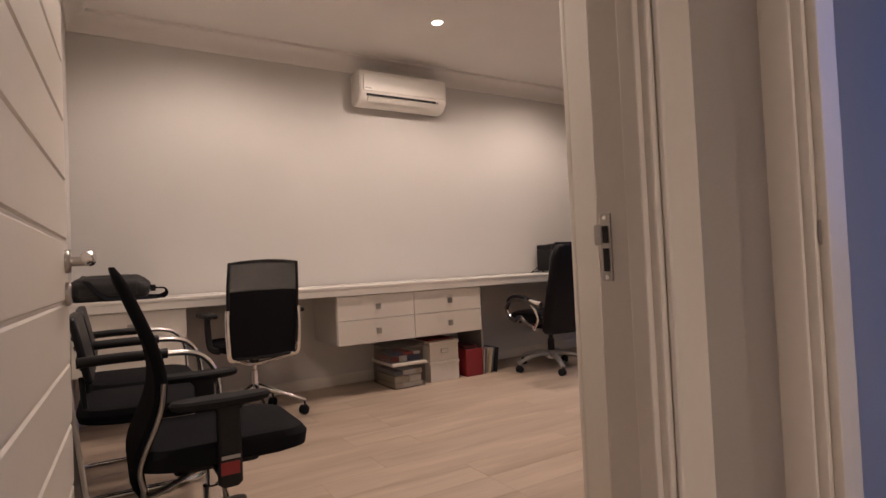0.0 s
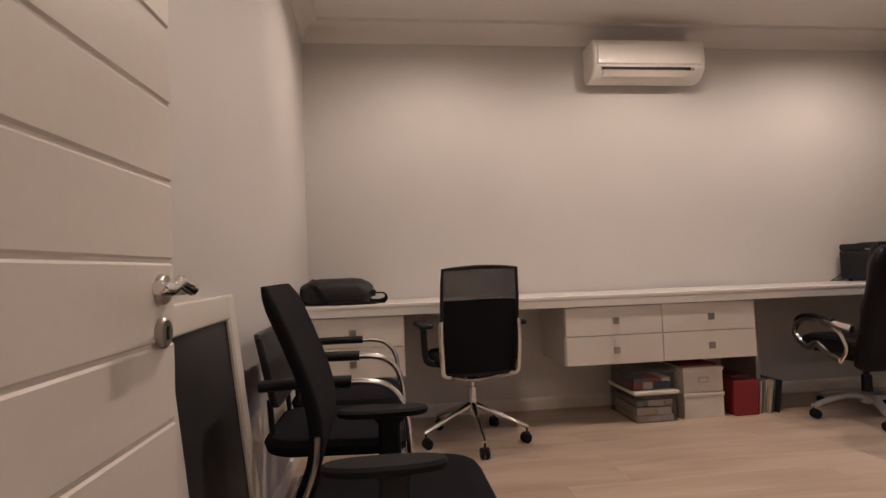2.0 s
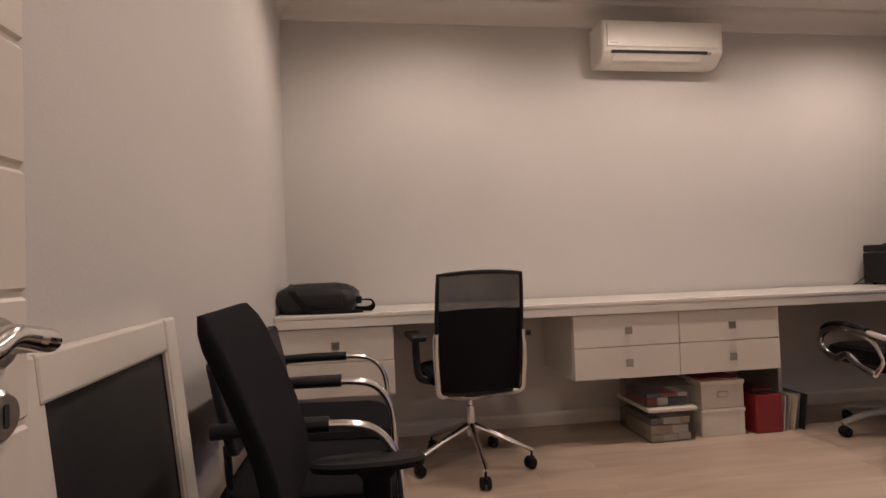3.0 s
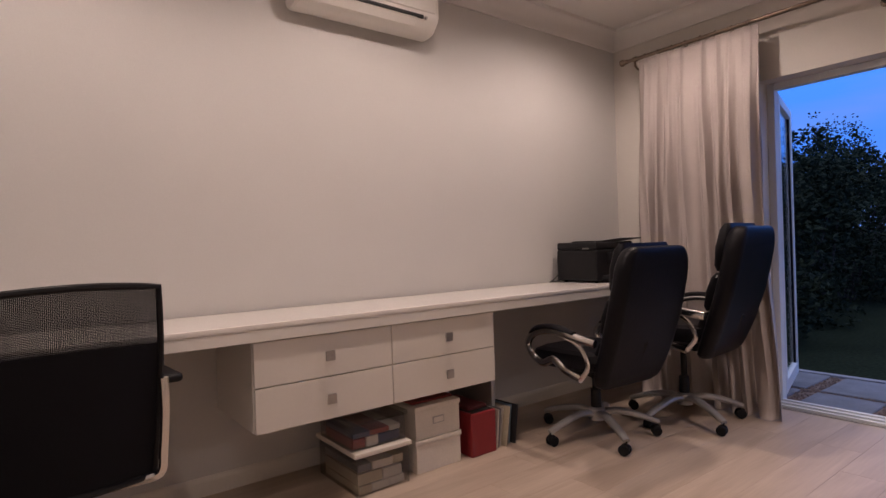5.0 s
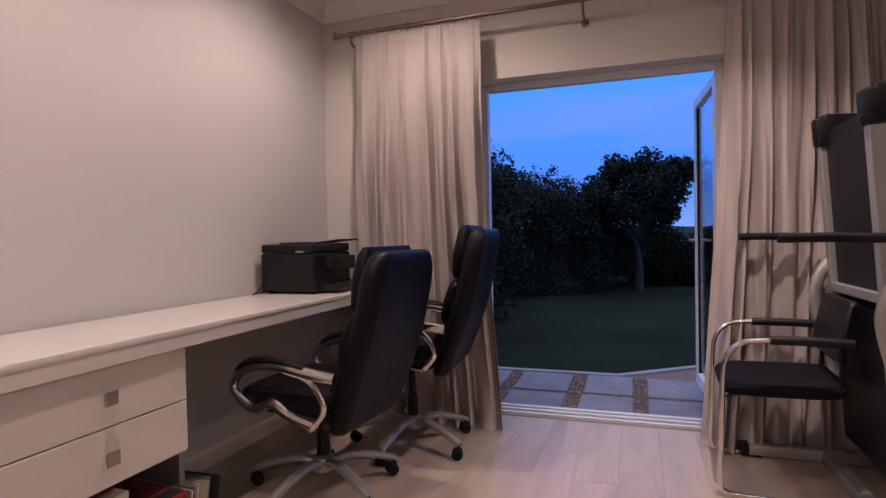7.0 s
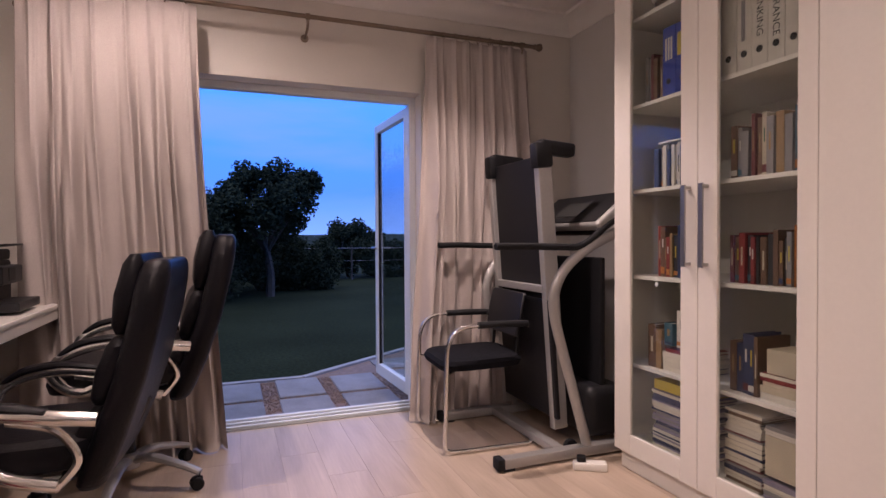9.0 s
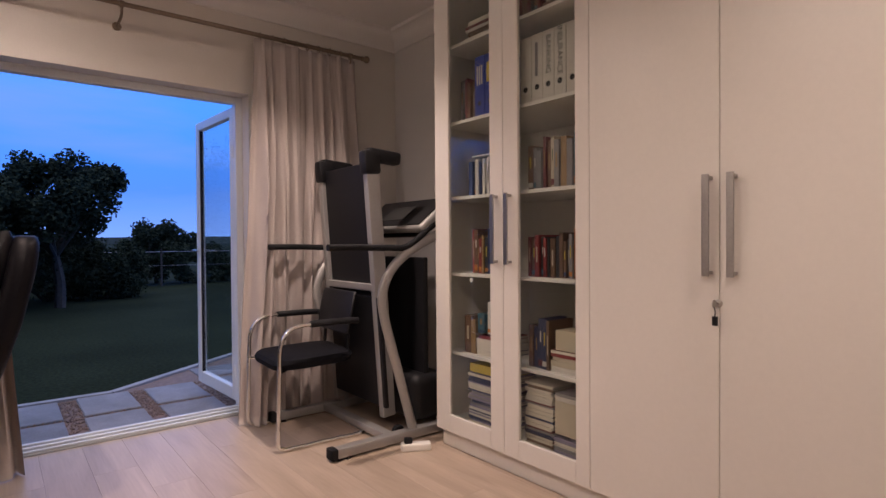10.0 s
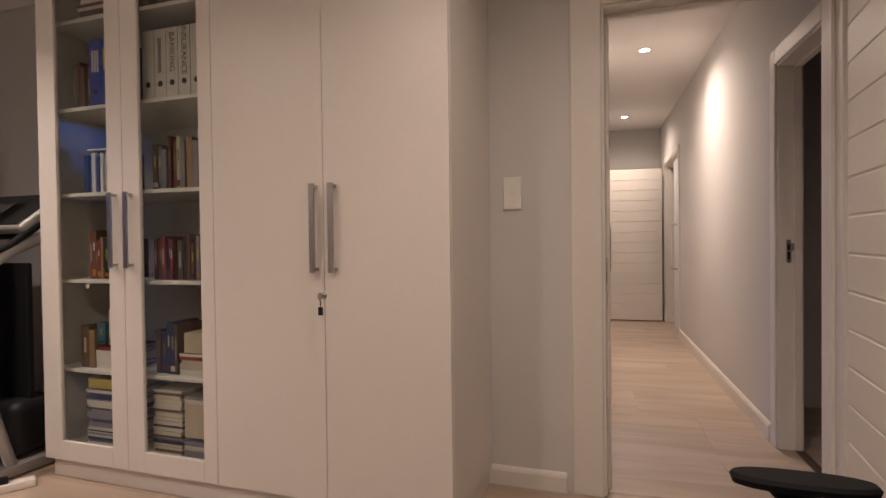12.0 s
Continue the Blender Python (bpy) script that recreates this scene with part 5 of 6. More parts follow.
def visitor_chair(m, label):
    """Cantilever visitor chair of bent chrome tube; it faces +y."""
    c = thing("visitor_chair", label, "chair", m, "chrome visitor chairs")
    W, R = 0.262, 0.0115
    for s in (-1, 1):
        x = s * W
        bm = bmesh.new()
        tube(bm, smooth_path([(x, -0.20, 0.662), (x, -0.05, 0.664), (x, 0.10, 0.664), (x, 0.18, 0.64), (x, 0.225, 0.57), (x, 0.235, 0.45), (x, 0.24, 0.20), (x, 0.245, 0.06), (x, 0.225, 0.020), (x, 0.17, R), (x, 0.0, R), (x, -0.20, R), (x * 0.97, -0.245, R), (x * 0.85, -0.262, R)], 6), R, 10)
        fr = part("frame_tube", bm, M_CHROME, c, "bent chrome tube")
        bm = bmesh.new()
        tube(bm, smooth_path([(x, -0.225, 0.664), (x, -0.10, 0.668), (x, 0.06, 0.667)], 4), 0.019, 10)
        part("arm_sleeve", bm, M_BLACK_PLASTIC, fr, "black arm sleeve")
        bm = bmesh.new()
        tube(bm, [(s * 0.20, 0.17, 0.425), (x, 0.236, 0.42)], 0.009, 8)
        part("seat_bracket", bm, M_CHROME, c)
        bm = bmesh.new()
        tube(bm, smooth_path([(x, -0.20, 0.662), (s * 0.235, -0.21, 0.655), (s * 0.20, -0.195, 0.66)], 4), 0.011, 8)
        part("back_bracket", bm, M_BLACK_PLASTIC, c)
    bm = bmesh.new()
    tube(bm, [(-W * 0.85, -0.262, R), (W * 0.85, -0.262, R)], R, 10)
    part("floor_tube", bm, M_CHROME, c)
    bm = bmesh.new()
    loft(bm, [[(u, v + 0.0, zz + 0.05 * max(0, -v) - 0.10 * max(0, v - 0.16)) for u, v in rounded(w, d, 0.10, 6)] for zz, w, d in ((0.415, 0.40, 0.40), (0.425, 0.47, 0.46), (0.455, 0.485, 0.475), (0.475, 0.46, 0.45), (0.482, 0.38, 0.37))])
    part("seat", bm, M_BLACK_FABRIC, c, "black upholstered seat")
    rings = []
    for q, w in ((0, 0.38), (0.04, 0.42), (0.5, 0.44), (0.95, 0.43), (1.0, 0.40)):
        rings.append([(u, -0.19 - 0.05 * q + v - 0.35 * (0.04 - u * u), 0.58 + 0.24 * q) for u, v in rounded(w, 0.026, 0.012, 3)])
    bm = bmesh.new()
    loft(bm, rings)
    back = part("backrest", bm, M_BLACK_PLASTIC, c, "curved black perforated back")
    bm = bmesh.new()
    for i in range(9):
        for j in range(5):
            u, q = -0.16 + 0.04 * i, 0.2 + 0.15 * j
            y = -0.19 - 0.05 * q - 0.35 * (0.04 - u * u)
            lathe(bm, [(0.0045, -0.0142), (0.0045, 0.0142)], 6, Matrix.Translation((u, y, 0.58 + 0.24 * q)) @ pose(0, 0, 0, 90))
    part("perforation", bm, M_DARK, back)["kind"] = "stuff"
    for s in (-1, 1):
        bm = bmesh.new()
        tube(bm, smooth_path([(s * 0.15, -0.15, 0.43), (s * 0.16, -0.20, 0.45), (s * 0.16, -0.215, 0.60)], 4), 0.010, 8)
        part("back_stem", bm, M_BLACK_PLASTIC, c)
    return c


visitor_chair(Matrix.Translation((4.06, 1.92, 0)) @ pose(0, 0, 0, 0, 0, -3), "chrome cantilever chair with black seat before the treadmill")
visitor_chair(Matrix.Translation((0.24, 3.28, 0)) @ pose(0, 0, 0, 0, 0, -90), "chrome cantilever chair with black seat against the wall")
visitor_chair(Matrix.Translation((0.235, 2.735, 0)) @ pose(0, 0, 0, 0, 0, -91), "chrome cantilever chair with black seat, half behind the swivel chair")

# ---- leaning framed board behind the door ----
fb = thing("framed_blackboard", "white-framed dark board leaning against the wall behind the door", "framed board", Matrix.Translation((0.06, 2.39, 0.0)) @ pose(0, 0, 0, 0, -6.2, 0) @ pose(0, 0, 0, 0, 0, -90))
bw, bh, s = 0.62, 0.965, 0.07
for x0, x1, z0, z1 in ((0, s, 0, bh), (bw - s, bw, 0, bh), (s, bw - s, 0, s), (s, bw - s, bh - s, bh)):
    part("frame_bar", boxed(x0, x1, -0.03, 0.0, z0, z1, bevel=0.006), M_TRIM, fb, "white painted frame bar")
part("board", boxed(s - 0.01, bw - s + 0.01, -0.024, -0.012, s - 0.01, bh - s + 0.01), M_CHALK, fb, "smudged dark board")
for x0, x1, z0, z1 in ((s, s + 0.012, s, bh - s), (bw - s - 0.012, bw - s, s, bh - s)):
    part("slip", boxed(x0, x1, -0.010, -0.003, z0, z1), M_TRIM, fb)

# ---- curtains and rod ----
ROD_X, ROD_Z = 4.478, 2.427
rod = thing("curtain_rod", "dark bronze curtain rod with ball ends above the doorway", "curtain rod", Matrix.Translation((ROD_X, 0, ROD_Z)))
bm = bmesh.new()
tube(bm, [(0, 1.262, 0), (0, 4.285, 0)], 0.0135, 14)
part("rod", bm, M_GUNMETAL, rod)
for y, sgn in ((1.262, -1), (4.285, 1)):
    bm = bmesh.new()
    lathe(bm, [(0.0135, 0), (0.018, 0.004), (0.018, 0.010), (0.011, 0.016), (0.020, 0.026), (0.026, 0.04), (0.024, 0.054), (0.012, 0.064), (0, 0.066)], 18, Matrix.Translation((0, y, 0)) @ pose(0, 0, 0, -90 * sgn))
    part("finial", bm, M_GUNMETAL, rod, "bronze ball finial")
for y in (1.35, 2.768, 4.22):
    bm = bmesh.new()
    tube(bm, smooth_path([(X1 - ROD_X, y, -0.075), (0.05, y, -0.07), (0.0, y, -0.05), (0, y, -0.012)], 4), 0.008, 8)
    lathe(bm, [(0.024, 0), (0.024, 0.006), (0.012, 0.01)], 14, Matrix.Translation((X1 - ROD_X, y, -0.075)) @ pose(0, 0, 0, 0, -90))
    tube(bm, [(0, y - 0.012, 0), (0, y + 0.012, 0)], 0.019, 14)
    part("bracket", bm, M_GUNMETAL, rod, "bronze wall bracket")


def curtain(name, y_top0, y_top1, y_bot0, y_bot1, pleats, label, seed):
    """Lined curtain in pinch pleats on rings; the folds loosen and wander towards the hem."""
    c = thing(name, label, "curtain", group="doorway curtains")
    r = random.Random(seed)
    ph = [r.uniform(-0.5, 0.5) for _ in range(pleats + 2)]
    am = [r.uniform(0.4, 1.4) for _ in range(pleats + 2)]
    nu, nv = pleats * 14, 40
    top, hem = ROD_Z - 0.028, 0.006
    verts, faces = [], []

    def at(u, v, side):
        z = top + (hem - top) * v
        uu = u + 0.030 * math.sin(4 * math.pi * u + seed) + 0.014 * math.sin(10 * math.pi * u + 2 * seed)
        k = max(0.0, min(0.99999, uu)) * pleats
        i = int(min(k, pleats - 1e-6))
        f = k - i
        amp = am[i] * (1 - f) + am[i + 1] * f
        shift = (ph[i] * (1 - f) + ph[i + 1] * f) * min(1, v * 1.5) * 0.7
        loose = min(1.0, max(0.0, (v - 0.05) / 0.35))
        pinch = math.exp(-((f - 0.5) / 0.10) ** 2)
        wave = abs(math.sin(math.pi * (k + shift)))
        fold = (1 - loose) * (0.012 + 0.05 * pinch * (0.6 + 0.4 * math.sin(60 * (f - 0.5)))) + loose * (0.115 * amp * wave ** 0.75 + 0.012 * math.sin(2 * math.pi * (1.7 * k + 2 * v + seed)))
        y = (y_top0 + (y_top1 - y_top0) * u) * (1 - v ** 1.3) + (y_bot0 + (y_bot1 - y_bot0) * u) * v ** 1.3
        y += loose * 0.012 * math.sin(2 * math.pi * (k * 1.0 + shift) + 1.1) * amp
        x = ROD_X + 0.015 - fold - 0.085 * v + side * 0.0025 + 0.01 * math.sin(5 * v + 3 * u + seed)
        return (x, y, z + (0.004 * math.sin(9 * u) if v < 1 else 0))
    for side in (-1, 1):
        for j in range(nv + 1):
            for i in range(nu + 1):
                verts.append(at(i / nu, j / nv, side))
    row, lay = nu + 1, (nu + 1) * (nv + 1)
    for s0 in (0, lay):
        for j in range(nv):
            for i in range(nu):
                a = s0 + j * row + i
                faces.append((a, a + 1, a + row + 1, a + row) if s0 else (a, a + row, a + row + 1, a + 1))
    for i in range(nu):
        for j0 in (0, nv * row):
            faces.append((j0 + i, j0 + i + 1, lay + j0 + i + 1, lay + j0 + i))
    for j in range(nv):
        for i0 in (0, nu):
            a = j * row + i0
            faces.append((a, a + row, lay + a + row, lay + a))
    me = bpy.data.meshes.new("drape")
    me.from_pydata(verts, [], faces)
    me.polygons.foreach_set("use_smooth", [True] * len(me.polygons))
    me.materials.append(M_CURTAIN)
    ob = new("drape", me)
    ob.parent = c
    for i in range(pleats):
        y = y_top0 + (y_top1 - y_top0) * (i + 0.5) / pleats
        bm = bmesh.new()
        ring = [(ROD_X + 0.022 * math.cos(a), y, ROD_Z - 0.006 + 0.022 * math.sin(a)) for a in [2 * math.pi * k / 16 for k in range(17)]]
        tube(bm, ring, 0.0032, 6, up=(0, 1, 0))
        part("curtain_ring", bm, M_GUNMETAL, c)
    return c


curtain("curtain", 3.365, 4.19, 3.23, 4.15, 8, "blush linen curtain drawn aside by the desk corner", 3)
curtain("curtain", 1.31, 2.04, 1.32, 2.19, 9, "blush linen curtain drawn aside behind the treadmill", 8)

# ---- folded treadmill ----
tm = thing("treadmill", "silver and black treadmill folded upright in the corner", "treadmill")
NX, FXX = 3.54, 4.32
for x, nm in ((NX, "near"), (FXX, "far")):
    b = part("base_rail", boxed(x - 0.03, x + 0.03, 1.10, 2.0, 0.012, 0.062, bevel=0.006), M_SILVER, tm, "silver floor rail")
    part("end_cap", boxed(x - 0.034, x + 0.034, 1.985, 2.025, 0.008, 0.066, bevel=0.008), M_RUBBER, b)
    for y in (1.15, 1.96):
        part("rubber_foot", boxed(x - 0.028, x + 0.028, y - 0.03, y + 0.03, 0.0, 0.014, bevel=0.002), M_RUBBER, b)
    bm = bmesh.new()
    tube(bm, smooth_path([(x, 1.50, 0.05), (x, 1.60, 0.40), (x, 1.69, 0.72), (x, 1.69, 0.86), (x, 1.62, 0.98), (x, 1.48, 1.08), (x, 1.30, 1.16)], 6), 0.028, 12, 0.75)
    part("upright", bm, M_SILVER, tm, "bent silver upright")
    bm = bmesh.new()
    tube(bm, smooth_path([(x + (0.02 if x == NX else -0.02), 1.20, 1.27), (x, 1.36, 1.20), (x, 1.52, 1.09), (x, 1.66, 1.08), (x, 1.85, 1.085), (x, 2.02, 1.085)], 6), 0.018, 10)
    part("handrail", bm, M_RUBBER, tm, "black foam handrail")
part("cross_bar", boxed(NX + 0.03, FXX - 0.03, 1.62, 1.68, 0.02, 0.06, bevel=0.006), M_SILVER, tm)
part("cross_bar", boxed(NX + 0.03, FXX - 0.03, 1.16, 1.22, 0.02, 0.06, bevel=0.006), M_SILVER, tm)
DK = Matrix.Translation((0, 1.54, 0.10)) @ pose(0, 0, 0, -4)
for x in (3.72, 4.28):
    r_ = part("deck_rail", boxed(x - 0.024, x + 0.024, -0.03, 0.055, 0, 1.46, bevel=0.006, m=DK), M_SILVER, tm, "silver deck side rail")
    part("end_cap", boxed(x - 0.042, x + 0.042, -0.035, 0.07, 1.40, 1.54, bevel=0.02, m=DK), M_BLACK_PLASTIC, r_)
    part("foot_block", boxed(x - 0.038, x + 0.038, 0.03, 0.25, 1.46, 1.535, bevel=0.018, m=DK @ pose(0, 0, 0, 8)), M_BLACK_PLASTIC, r_, "black rear foot")
part("deck", boxed(3.725, 4.255, -0.02, 0.03, 0.10, 1.47, bevel=0.004, m=DK), M_BLACK_PLASTIC, tm, "black deck underside")
part("running_belt", boxed(3.735, 4.245, -0.034, -0.0202, 0.08, 1.48, bevel=0.004, m=DK), M_RUBBER, tm, "black running belt")
part("deck_bar", boxed(3.725, 4.255, 0.03, 0.058, 0.735, 0.775, bevel=0.004, m=DK), M_SILVER, tm, "silver cross member")
part("lower_deck", boxed(3.67, 4.27, 0.028, 0.052, 0.06, 0.70, bevel=0.006, m=DK), M_BLACK_PLASTIC, tm, "black lower deck cover")
part("motor_hood", boxed(3.56, 4.22, 1.22, 1.47, 0.07, 0.34, bevel=0.05, seg=4), M_BLACK_PLASTIC, tm, "black motor hood")
part("rear_panel", boxed(3.60, 4.20, 1.34, 1.37, 0.30, 1.02, bevel=0.008), M_BLACK_PLASTIC, tm)
cm = Matrix.Translation((3.89, 1.30, 1.25)) @ pose(0, 0, 0, -38)
con = part("console", boxed(-0.36, 0.36, -0.15, 0.15, 0, 0.05, bevel=0.018, seg=3, m=cm), M_SILVER, tm, "slanted silver console")
part("console_face", boxed(-0.33, 0.33, -0.13, 0.13, 0.05, 0.056, bevel=0.002, m=cm), M_BLACK_PLASTIC, con)
part("console_screen", boxed(-0.12, 0.12, -0.05, 0.08, 0.056, 0.059, m=cm), M_DARK, con)
part("console_back", boxed(-0.30, 0.30, -0.12, 0.13, -0.05, 0.0, bevel=0.02, m=cm), M_BLACK_PLASTIC, con)
part("wheel", _lathed([(0.0, -0.015), (0.035, -0.015), (0.038, 0), (0.035, 0.015), (0, 0.015)], Matrix.Translation((NX + 0.06, 1.56, 0.04)) @ pose(0, 0, 0, 0, 90), 18), M_RUBBER, tm)

# extension lead on the floor beside the treadmill
ps = thing("power_strip", "white plastic extension lead on the floor by the cupboard", "power strip", Matrix.Translation((3.42, 1.63, 0)) @ pose(0, 0, 0, 0, 0, 60))
part("body", boxed(-0.13, 0.03, -0.03, 0.03, 0.0, 0.038, bevel=0.008), M_AC, ps)
part("plug", boxed(-0.03, 0.012, -0.02, 0.02, 0.038, 0.066, bevel=0.006), M_BLACK_PLASTIC, ps)

# ---- garden ----
GZ = -0.06
bm = bmesh.new()
xs = [-3000, -300, -40, -4, 5.0, 8, 14, 22, 60, 400, 3000]
ys = [-3000, -300, -40, -8, 1, 5, 12, 40, 300, 3000]
gv = [[bm.verts.new((x, y, GZ - 0.004 * (x > 6) - (0.02 * (x - 30) if x > 30 else 0) * (x < 100))) for y in ys] for x in xs]
for i in range(len(xs) - 1):
    for j in range(len(ys) - 1):
        bm.faces.new((gv[i][j], gv[i + 1][j], gv[i + 1][j + 1], gv[i][j + 1]))
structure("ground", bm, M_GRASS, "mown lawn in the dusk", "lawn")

rngo = random.Random(11)
terrace = thing("pavement", "paved terrace of concrete slabs with pebble strips", "terrace", kind="structure")
part("bed", boxed(X1 + 0.2, 5.94, -1.2, 5.2, GZ - 0.05, GZ + 0.006), M_PEBBLE, terrace)
bm = bmesh.new()
prism(bm, [(5.94, 2.62), (5.94, -1.2), (8.6, -1.2), (6.95, 1.28)], GZ - 0.05, GZ + 0.006)
part("bed", bm, M_PEBBLE, terrace)
cols = [(-0.95, -0.48), (-0.38, 0.06), (0.16, 0.58), (0.68, 1.06), (1.15, 1.50), (1.58, 1.96), (2.06, 2.43), (2.53, 2.88), (2.99, 3.40), (3.50, 3.88), (3.98, 4.36), (4.46, 4.86)]
for y0, y1 in cols:
    for x0, x1 in ((4.90, 5.345), (5.40, 5.92)):
        j = [rngo.uniform(-0.006, 0.006) for _ in range(4)]
        part("paver", boxed(x0 + j[0], x1 + j[1], y0 + j[2], y1 + j[3], GZ - 0.03, GZ + 0.018 + rngo.uniform(0, 0.003), bevel=0.006, seg=1), M_PAVER, terrace)
    for x0, x1 in ((6.02, 6.42), (6.49, 6.93)):
        if x1 < 5.94 + (2.62 - y1) * 0.80:
            part("paver", boxed(x0, x1, y0, y1, GZ - 0.03, GZ + 0.018 + rngo.uniform(0, 0.003), bevel=0.006, seg=1), M_PAVER, terrace)
bm = bmesh.new()
box(bm, 5.94, 6.00, 2.64, 5.2, GZ - 0.06, GZ + 0.026, bevel=0.006)
a, b = Vector((5.97, 2.64, 0)), Vector((8.6, -0.9, 0))
d = (b - a).length
box(bm, 0, d, -0.03, 0.03, GZ - 0.06, GZ + 0.026, bevel=0.006, m=Matrix.Translation(a) @ pose(0, 0, 0, 0, 0, math.degrees(math.atan2(b.y - a.y, b.x - a.x))))
structure("kerb", bm, M_KERB, "pale concrete edging round the terrace", "kerb")
# pebbles in the strips, too many to count
pv, pf = [], []
ico = [(0, 0, 1), (0.89, 0, 0.2), (0.28, 0.85, 0.2), (-0.72, 0.53, 0.2), (-0.72, -0.53, 0.2), (0.28, -0.85, 0.2), (0, 0, -0.6)]
icf = [(0, 1, 2), (0, 2, 3), (0, 3, 4), (0, 4, 5), (0, 5, 1), (6, 2, 1), (6, 3, 2), (6, 4, 3), (6, 5, 4), (6, 1, 5)]
strips = [(4.9, 5.92, a[1], b[0]) for a, b in zip(cols[4:], cols[5:])] + [(5.345, 5.40, 1.1, 4.4)]
for x0, x1, y0, y1 in strips:
    for _ in range(int((x1 - x0) * (y1 - y0) / 0.00045)):
        s_ = rngo.uniform(0.008, 0.016)
        cx, cy, t_ = rngo.uniform(x0, x1), rngo.uniform(y0, y1), rngo.uniform(0, 6)
        n0 = len(pv)
        for u, v, w in ico:
            pv.append((cx + s_ * (u * math.cos(t_) - 0.7 * v * math.sin(t_)), cy + s_ * (u * math.sin(t_) + 0.7 * v * math.cos(t_)), GZ + 0.010 + s_ * 0.55 * w))
        pf += [tuple(n0 + q for q in f) for f in icf]
me = bpy.data.meshes.new("pebbles")
me.from_pydata(pv, [], pf)
me.materials.append(M_PEBBLE)
ob = new("pebble_bed", me)
ob.parent = terrace
tagged(ob, "loose brown pebbles between the slabs", kind="stuff")


def foliage(centers, count, size, rng):
    """Many small folded leaves about a set of clump centres (x, y, z, radius)."""
    vs, fs = [], []
    tot = sum(c[3] ** 2 for c in centers)
    for cx, cy, cz, cr in centers:
        for _ in range(int(count * cr * cr / tot)):
            d = Vector((rng.gauss(0, 1), rng.gauss(0, 1), rng.gauss(0, 1)))
            d.normalize()
            p = Vector((cx, cy, cz)) + d * cr * (rng.random() ** 0.45) * Vector((1, 1, 0.8)).length / 1.6
            a = Vector((rng.gauss(0, 1), rng.gauss(0, 1), rng.gauss(0, 0.6))).normalized()
            b = a.cross(Vector((rng.gauss(0, 1), rng.gauss(0, 1), rng.gauss(0, 1)))).normalized()
            l, w = size * rng.uniform(0.6, 1.3), size * rng.uniform(0.25, 0.4)
            n0 = len(vs)
            n_ = a.cross(b) * w * 0.4
            vs += [tuple(p - a * l * 0.5), tuple(p + b * w + n_), tuple(p + a * l * 0.5), tuple(p - b * w + n_)]
            fs += [(n0, n0 + 1, n0 + 2), (n0, n0 + 2, n0 + 3)]
    me = bpy.data.meshes.new("crown")
    me.from_pydata(vs, [], fs)
    me.materials.append(M_LEAF)
    return me


def limb(bm, a, b, r0, r1, rng, bend=0.12):
    a, b = Vector(a), Vector(b)
    mid = (a + b) / 2 + Vector((rng.uniform(-1, 1), rng.uniform(-1, 1), rng.uniform(0, 0.5))) * (b - a).length * bend
    pts = smooth_path([a, mid, b], 4)
    tube(bm, pts, [r0 + (r1 - r0) * i / (len(pts) - 1) for i in range(len(pts))], 7)


def shrub(x, y, h, w, seed, label):
    r = random.Random(seed)
    t = thing("shrub", label, "shrub", Matrix.Translation((x, y, GZ - 0.02)), "garden shrubs")
    bm = bmesh.new()
    cl = []
    for k in range(7):
        a = r.uniform(0, 6.28)
        e = (w * 0.42 * math.cos(a) * r.uniform(0.3, 1), w * 0.42 * math.sin(a) * r.uniform(0.3, 1), h * r.uniform(0.55, 0.95))
        limb(bm, (0.06 * math.cos(a), 0.06 * math.sin(a), -0.02), e, 0.035, 0.008, r)
        cl.append((*e, w * r.uniform(0.14, 0.24)))
    for _ in range(16):
        a, q = r.uniform(0, 6.28), r.random()
        rad = w * 0.46 * math.sin(math.pi * min(0.95, 0.2 + 0.75 * q)) * math.sqrt(r.random())
        cl.append((rad * math.cos(a), rad * math.sin(a), h * (0.10 + 0.85 * q), w * r.uniform(0.12, 0.24)))
    for _ in range(10):
        a = r.uniform(0, 6.28)
        cl.append((w * 0.3 * math.cos(a), w * 0.3 * math.sin(a), h * r.uniform(0.92, 1.12), w * r.uniform(0.03, 0.07)))
    part("trunk", bm, M_BARK, t)
    ob = new("crown", foliage(cl, 7500, 0.075, r))
    ob.parent = t
    return t


for k, (x, y, h, w) in enumerate([(7.2, 4.75, 2.0, 1.7), (8.6, 4.95, 2.5, 2.0), (10.2, 5.1, 2.75, 2.2), (12.0, 5.2, 2.9, 2.5), (14.2, 5.4, 3.0, 2.7), (16.6, 5.4, 3.1, 2.8), (19.2, 5.2, 3.3, 3.0), (6.6, 6.2, 2.4, 2.0), (9.4, 7.0, 3.3, 2.8), (13.0, 7.6, 3.9, 3.2), (17.5, 7.6, 4.3, 3.4), (22.0, 5.6, 3.3, 2.8), (12.4, 3.95, 2.3, 1.9), (13.9, 3.3, 2.2, 2.0), (15.2, 2.5, 1.5, 2.2), (15.0, 1.5, 1.25, 1.7), (16.5, 3.6, 2.6, 2.4)]):
    shrub(x, y, h * 0.86, w, 40 + k, "dense dark green shrub along the lawn")


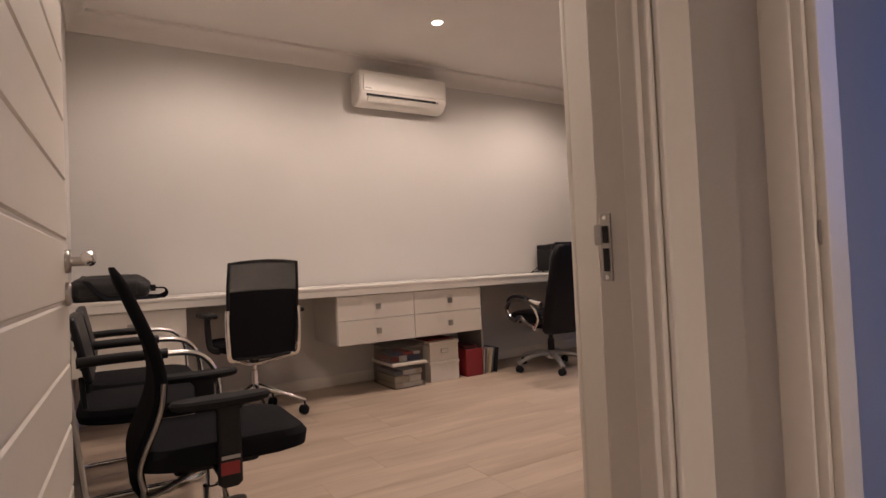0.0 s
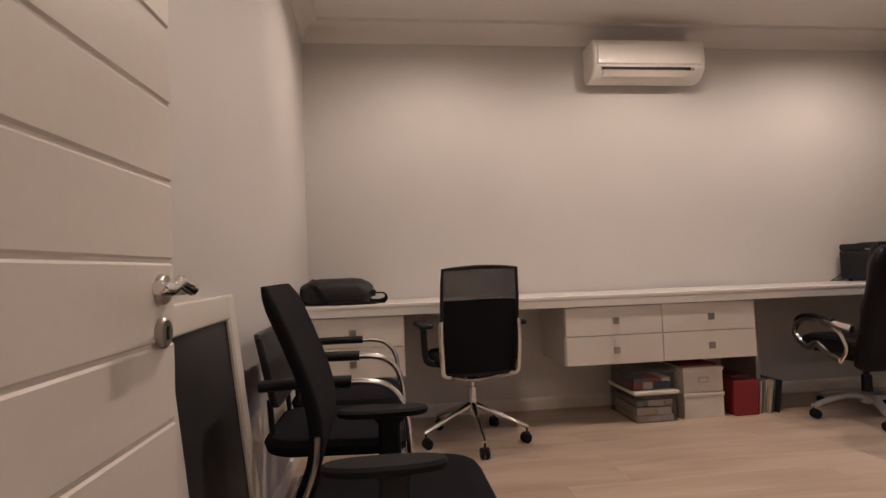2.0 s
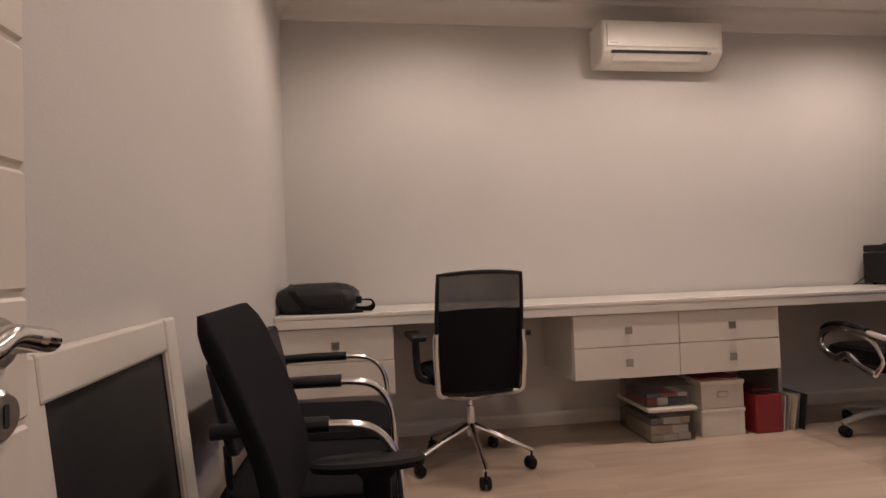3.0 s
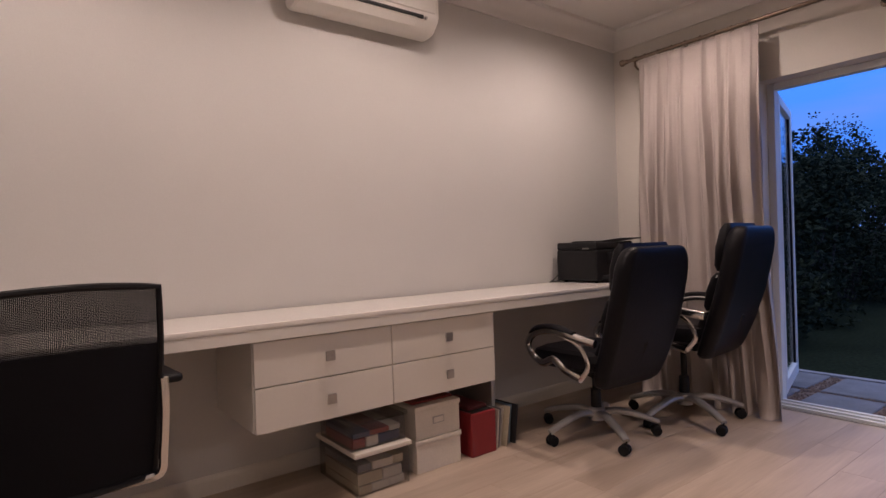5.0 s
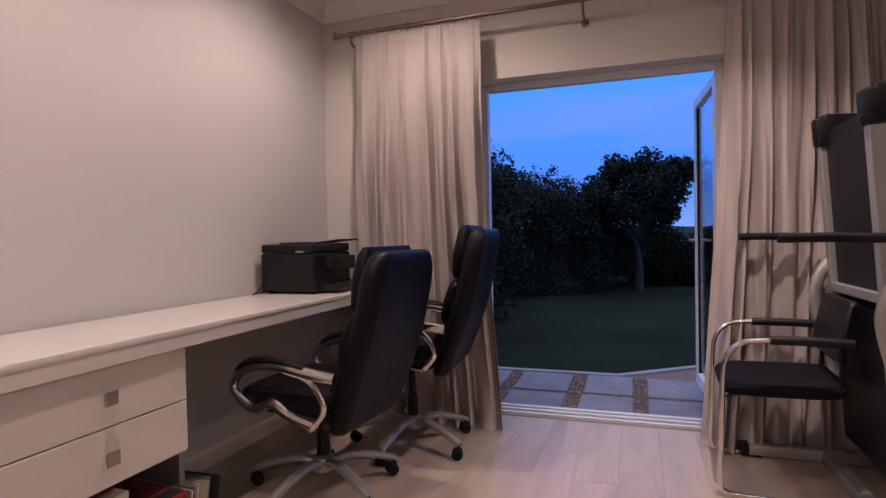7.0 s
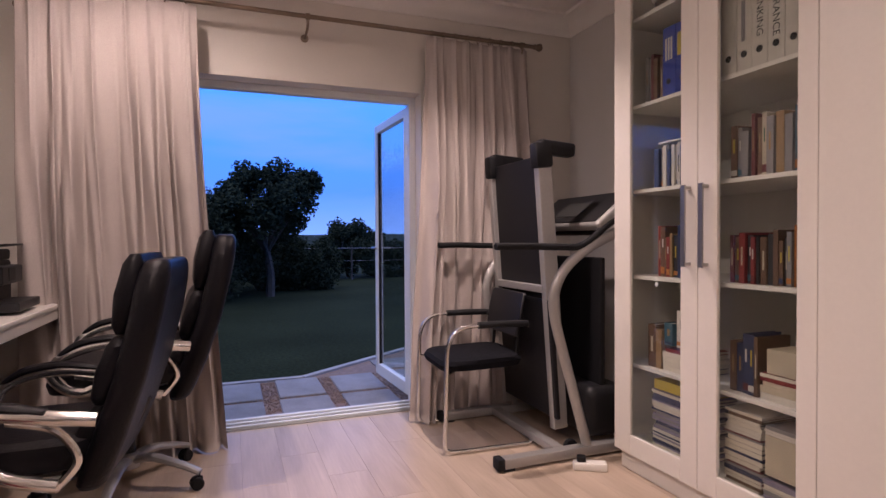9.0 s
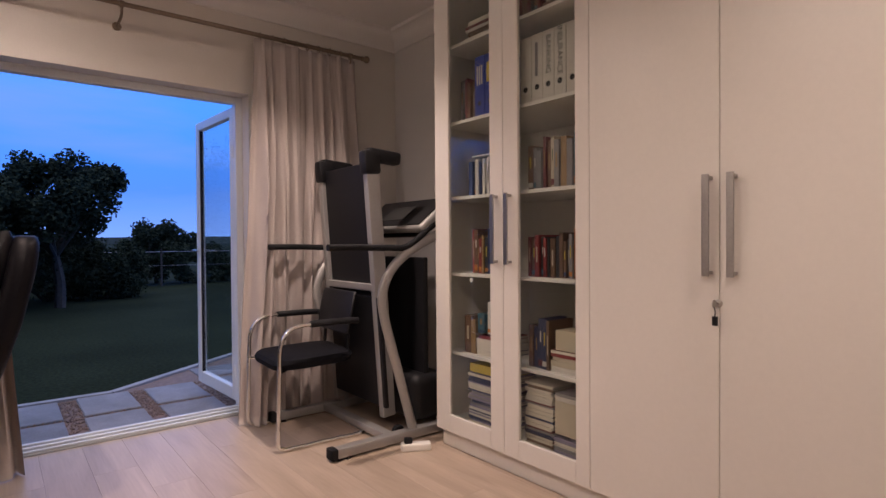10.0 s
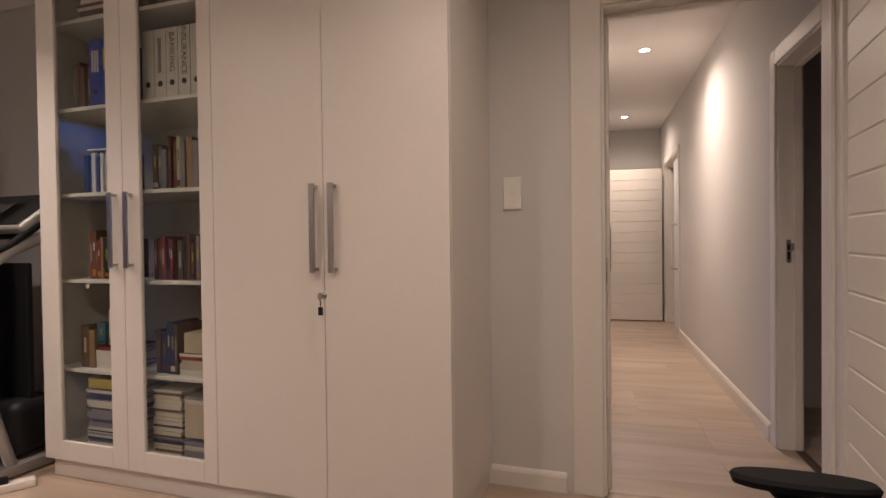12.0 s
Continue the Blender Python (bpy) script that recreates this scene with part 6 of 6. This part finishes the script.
def tree(x, y, h, w, trunk, seed, leaves, size, label):
    """Trunk, forking limbs and a crown in uneven clumps."""
    r = random.Random(seed)
    t = thing("tree", label, "tree", Matrix.Translation((x, y, GZ - 0.02)))
    bm = bmesh.new()
    fork = (0.1, 0.05, trunk)
    limb(bm, (0, 0, -0.05), fork, 0.035 * h, 0.026 * h, r, 0.05)
    cl = []
    for k in range(11):
        a = 6.28 * k / 11 + r.uniform(-0.2, 0.2)
        rad = w * r.uniform(0.22, 0.46)
        e = Vector((rad * math.cos(a), rad * math.sin(a), trunk + (h - trunk) * r.uniform(0.30, 0.85)))
        limb(bm, fork, e, 0.016 * h, 0.006 * h, r)
        cl.append((*e, w * r.uniform(0.10, 0.16)))
        for _ in range(3):
            f = e + Vector((r.uniform(-1, 1), r.uniform(-1, 1), r.uniform(-0.2, 0.7))) * w * 0.13
            limb(bm, e, f, 0.006 * h, 0.002 * h, r)
            cl.append((*f, w * r.uniform(0.06, 0.12)))
    cl += [(r.uniform(-0.2, 0.2) * w, r.uniform(-0.2, 0.2) * w, h * r.uniform(0.86, 0.97), w * r.uniform(0.07, 0.13)) for _ in range(7)]
    part("trunk", bm, M_BARK, t)
    ob = new("crown", foliage(cl, leaves, size, r))
    ob.parent = t
    return t


tree(13.4, 2.42, 2.78, 2.6, 0.95, 4, 17000, 0.085, "broad dark tree at the end of the lawn")
tree(19.0, -0.35, 1.75, 2.4, 0.35, 9, 6000, 0.11, "low rounded dark tree beyond the lawn")
tree(34.0, -3.6, 1.5, 3.0, 0.3, 14, 4000, 0.16, "low distant dark tree beyond the fence")

# low hedge and wire fence at the end of the lawn
r = random.Random(77)
hv = [(18.6 + r.uniform(-0.35, 0.35), -22 + 0.055 * k, GZ + r.uniform(0.08, 0.86) * (1 + 0.16 * math.sin(0.09 * k)), r.uniform(0.16, 0.30)) for k in range(480)]
solid_ob = new("hedge", foliage(hv, 60000, 0.10, r))
tagged(solid_ob, "low dark loose hedge at the end of the lawn", "hedge")
fence = thing("wire_fence", "thin wire fence with slim posts before the low hedge", "fence")
for k in range(13):
    y = 4.0 - 2.1 * k
    part("post", _lathed([(0.025, GZ - 0.05), (0.025, 0.95), (0, 0.96)], Matrix.Translation((17.7, y, 0)), 8), M_BARK, fence)
for z in (0.88, 0.50):
    bm = bmesh.new()
    tube(bm, [(17.7, 4.0, z), (17.7, -21.2, z)], 0.009 if z > 0.8 else 0.004, 6)
    part("wire", bm, M_KERB, fence)

# far ridge
bm = bmesh.new()
prev = None
for k in range(81):
    y = -1500 + 37.5 * k
    h_ = 9 + 9 * noise.noise(Vector((k * 0.11, 3.1, 0))) + 4 * noise.noise(Vector((k * 0.5, 7.7, 0)))
    cur = [bm.verts.new((900, y, -60)), bm.verts.new((930, y, max(2, h_)))]
    if prev:
        bm.faces.new((prev[0], cur[0], cur[1], prev[1]))
    prev = cur
structure("backdrop", bm, M_HILL, "distant dark ridge on the horizon", "hills")

# ---- floorboards, each a piece of its own ----
floor = thing("floor", "pale oak laminate floorboards running through room and hall", "floor", kind="structure")
PW, PL = 0.192, 1.29
made_planks = {}


def plank(x0, x1, y0, y1, turn):
    key = (round(x1 - x0, 3), round(y1 - y0, 3))
    if key not in made_planks:
        bm = boxed(0, key[0] - 0.0005, 0, key[1] - 0.0005, -0.011, 0.0, bevel=0.0007, seg=1)
        made_planks[key] = finish(bm, "plank", M_OAK, False)
    ob = new("plank", made_planks[key])
    ob.matrix_basis = turn @ Matrix.Translation((x0, y0, 0))
    ob.parent = floor


def lay(x0, x1, y0, y1, seed, turn=Matrix()):
    r = random.Random(seed)
    y = y0
    while y < y1 - 0.002:
        ya = min(y + PW, y1)
        x = x0 - r.choice((0.0, 0.32, 0.64, 0.97))
        while x < x1 - 0.002:
            a, b = max(x, x0), min(x + PL, x1)
            if b - a > 0.02:
                plank(a, b, y, ya, turn)
            x += PL
        y = ya


lay(X0, X1 - 0.03, Y0, Y1, 1)
lay(DOOR_L, DOOR_R, HALL_FACE - 0.02, Y0, 2, Matrix.Translation((0, 0, -0.004)))
lay(HX0, HX1, HEND, HALL_FACE + 0.012, 3, HALL_TURN)
lay(-1.5, HX0, HEND, HALL_FACE, 4, HALL_TURN)
lay(HX1, 2.6, -1.1, HALL_FACE, 5, HALL_TURN)
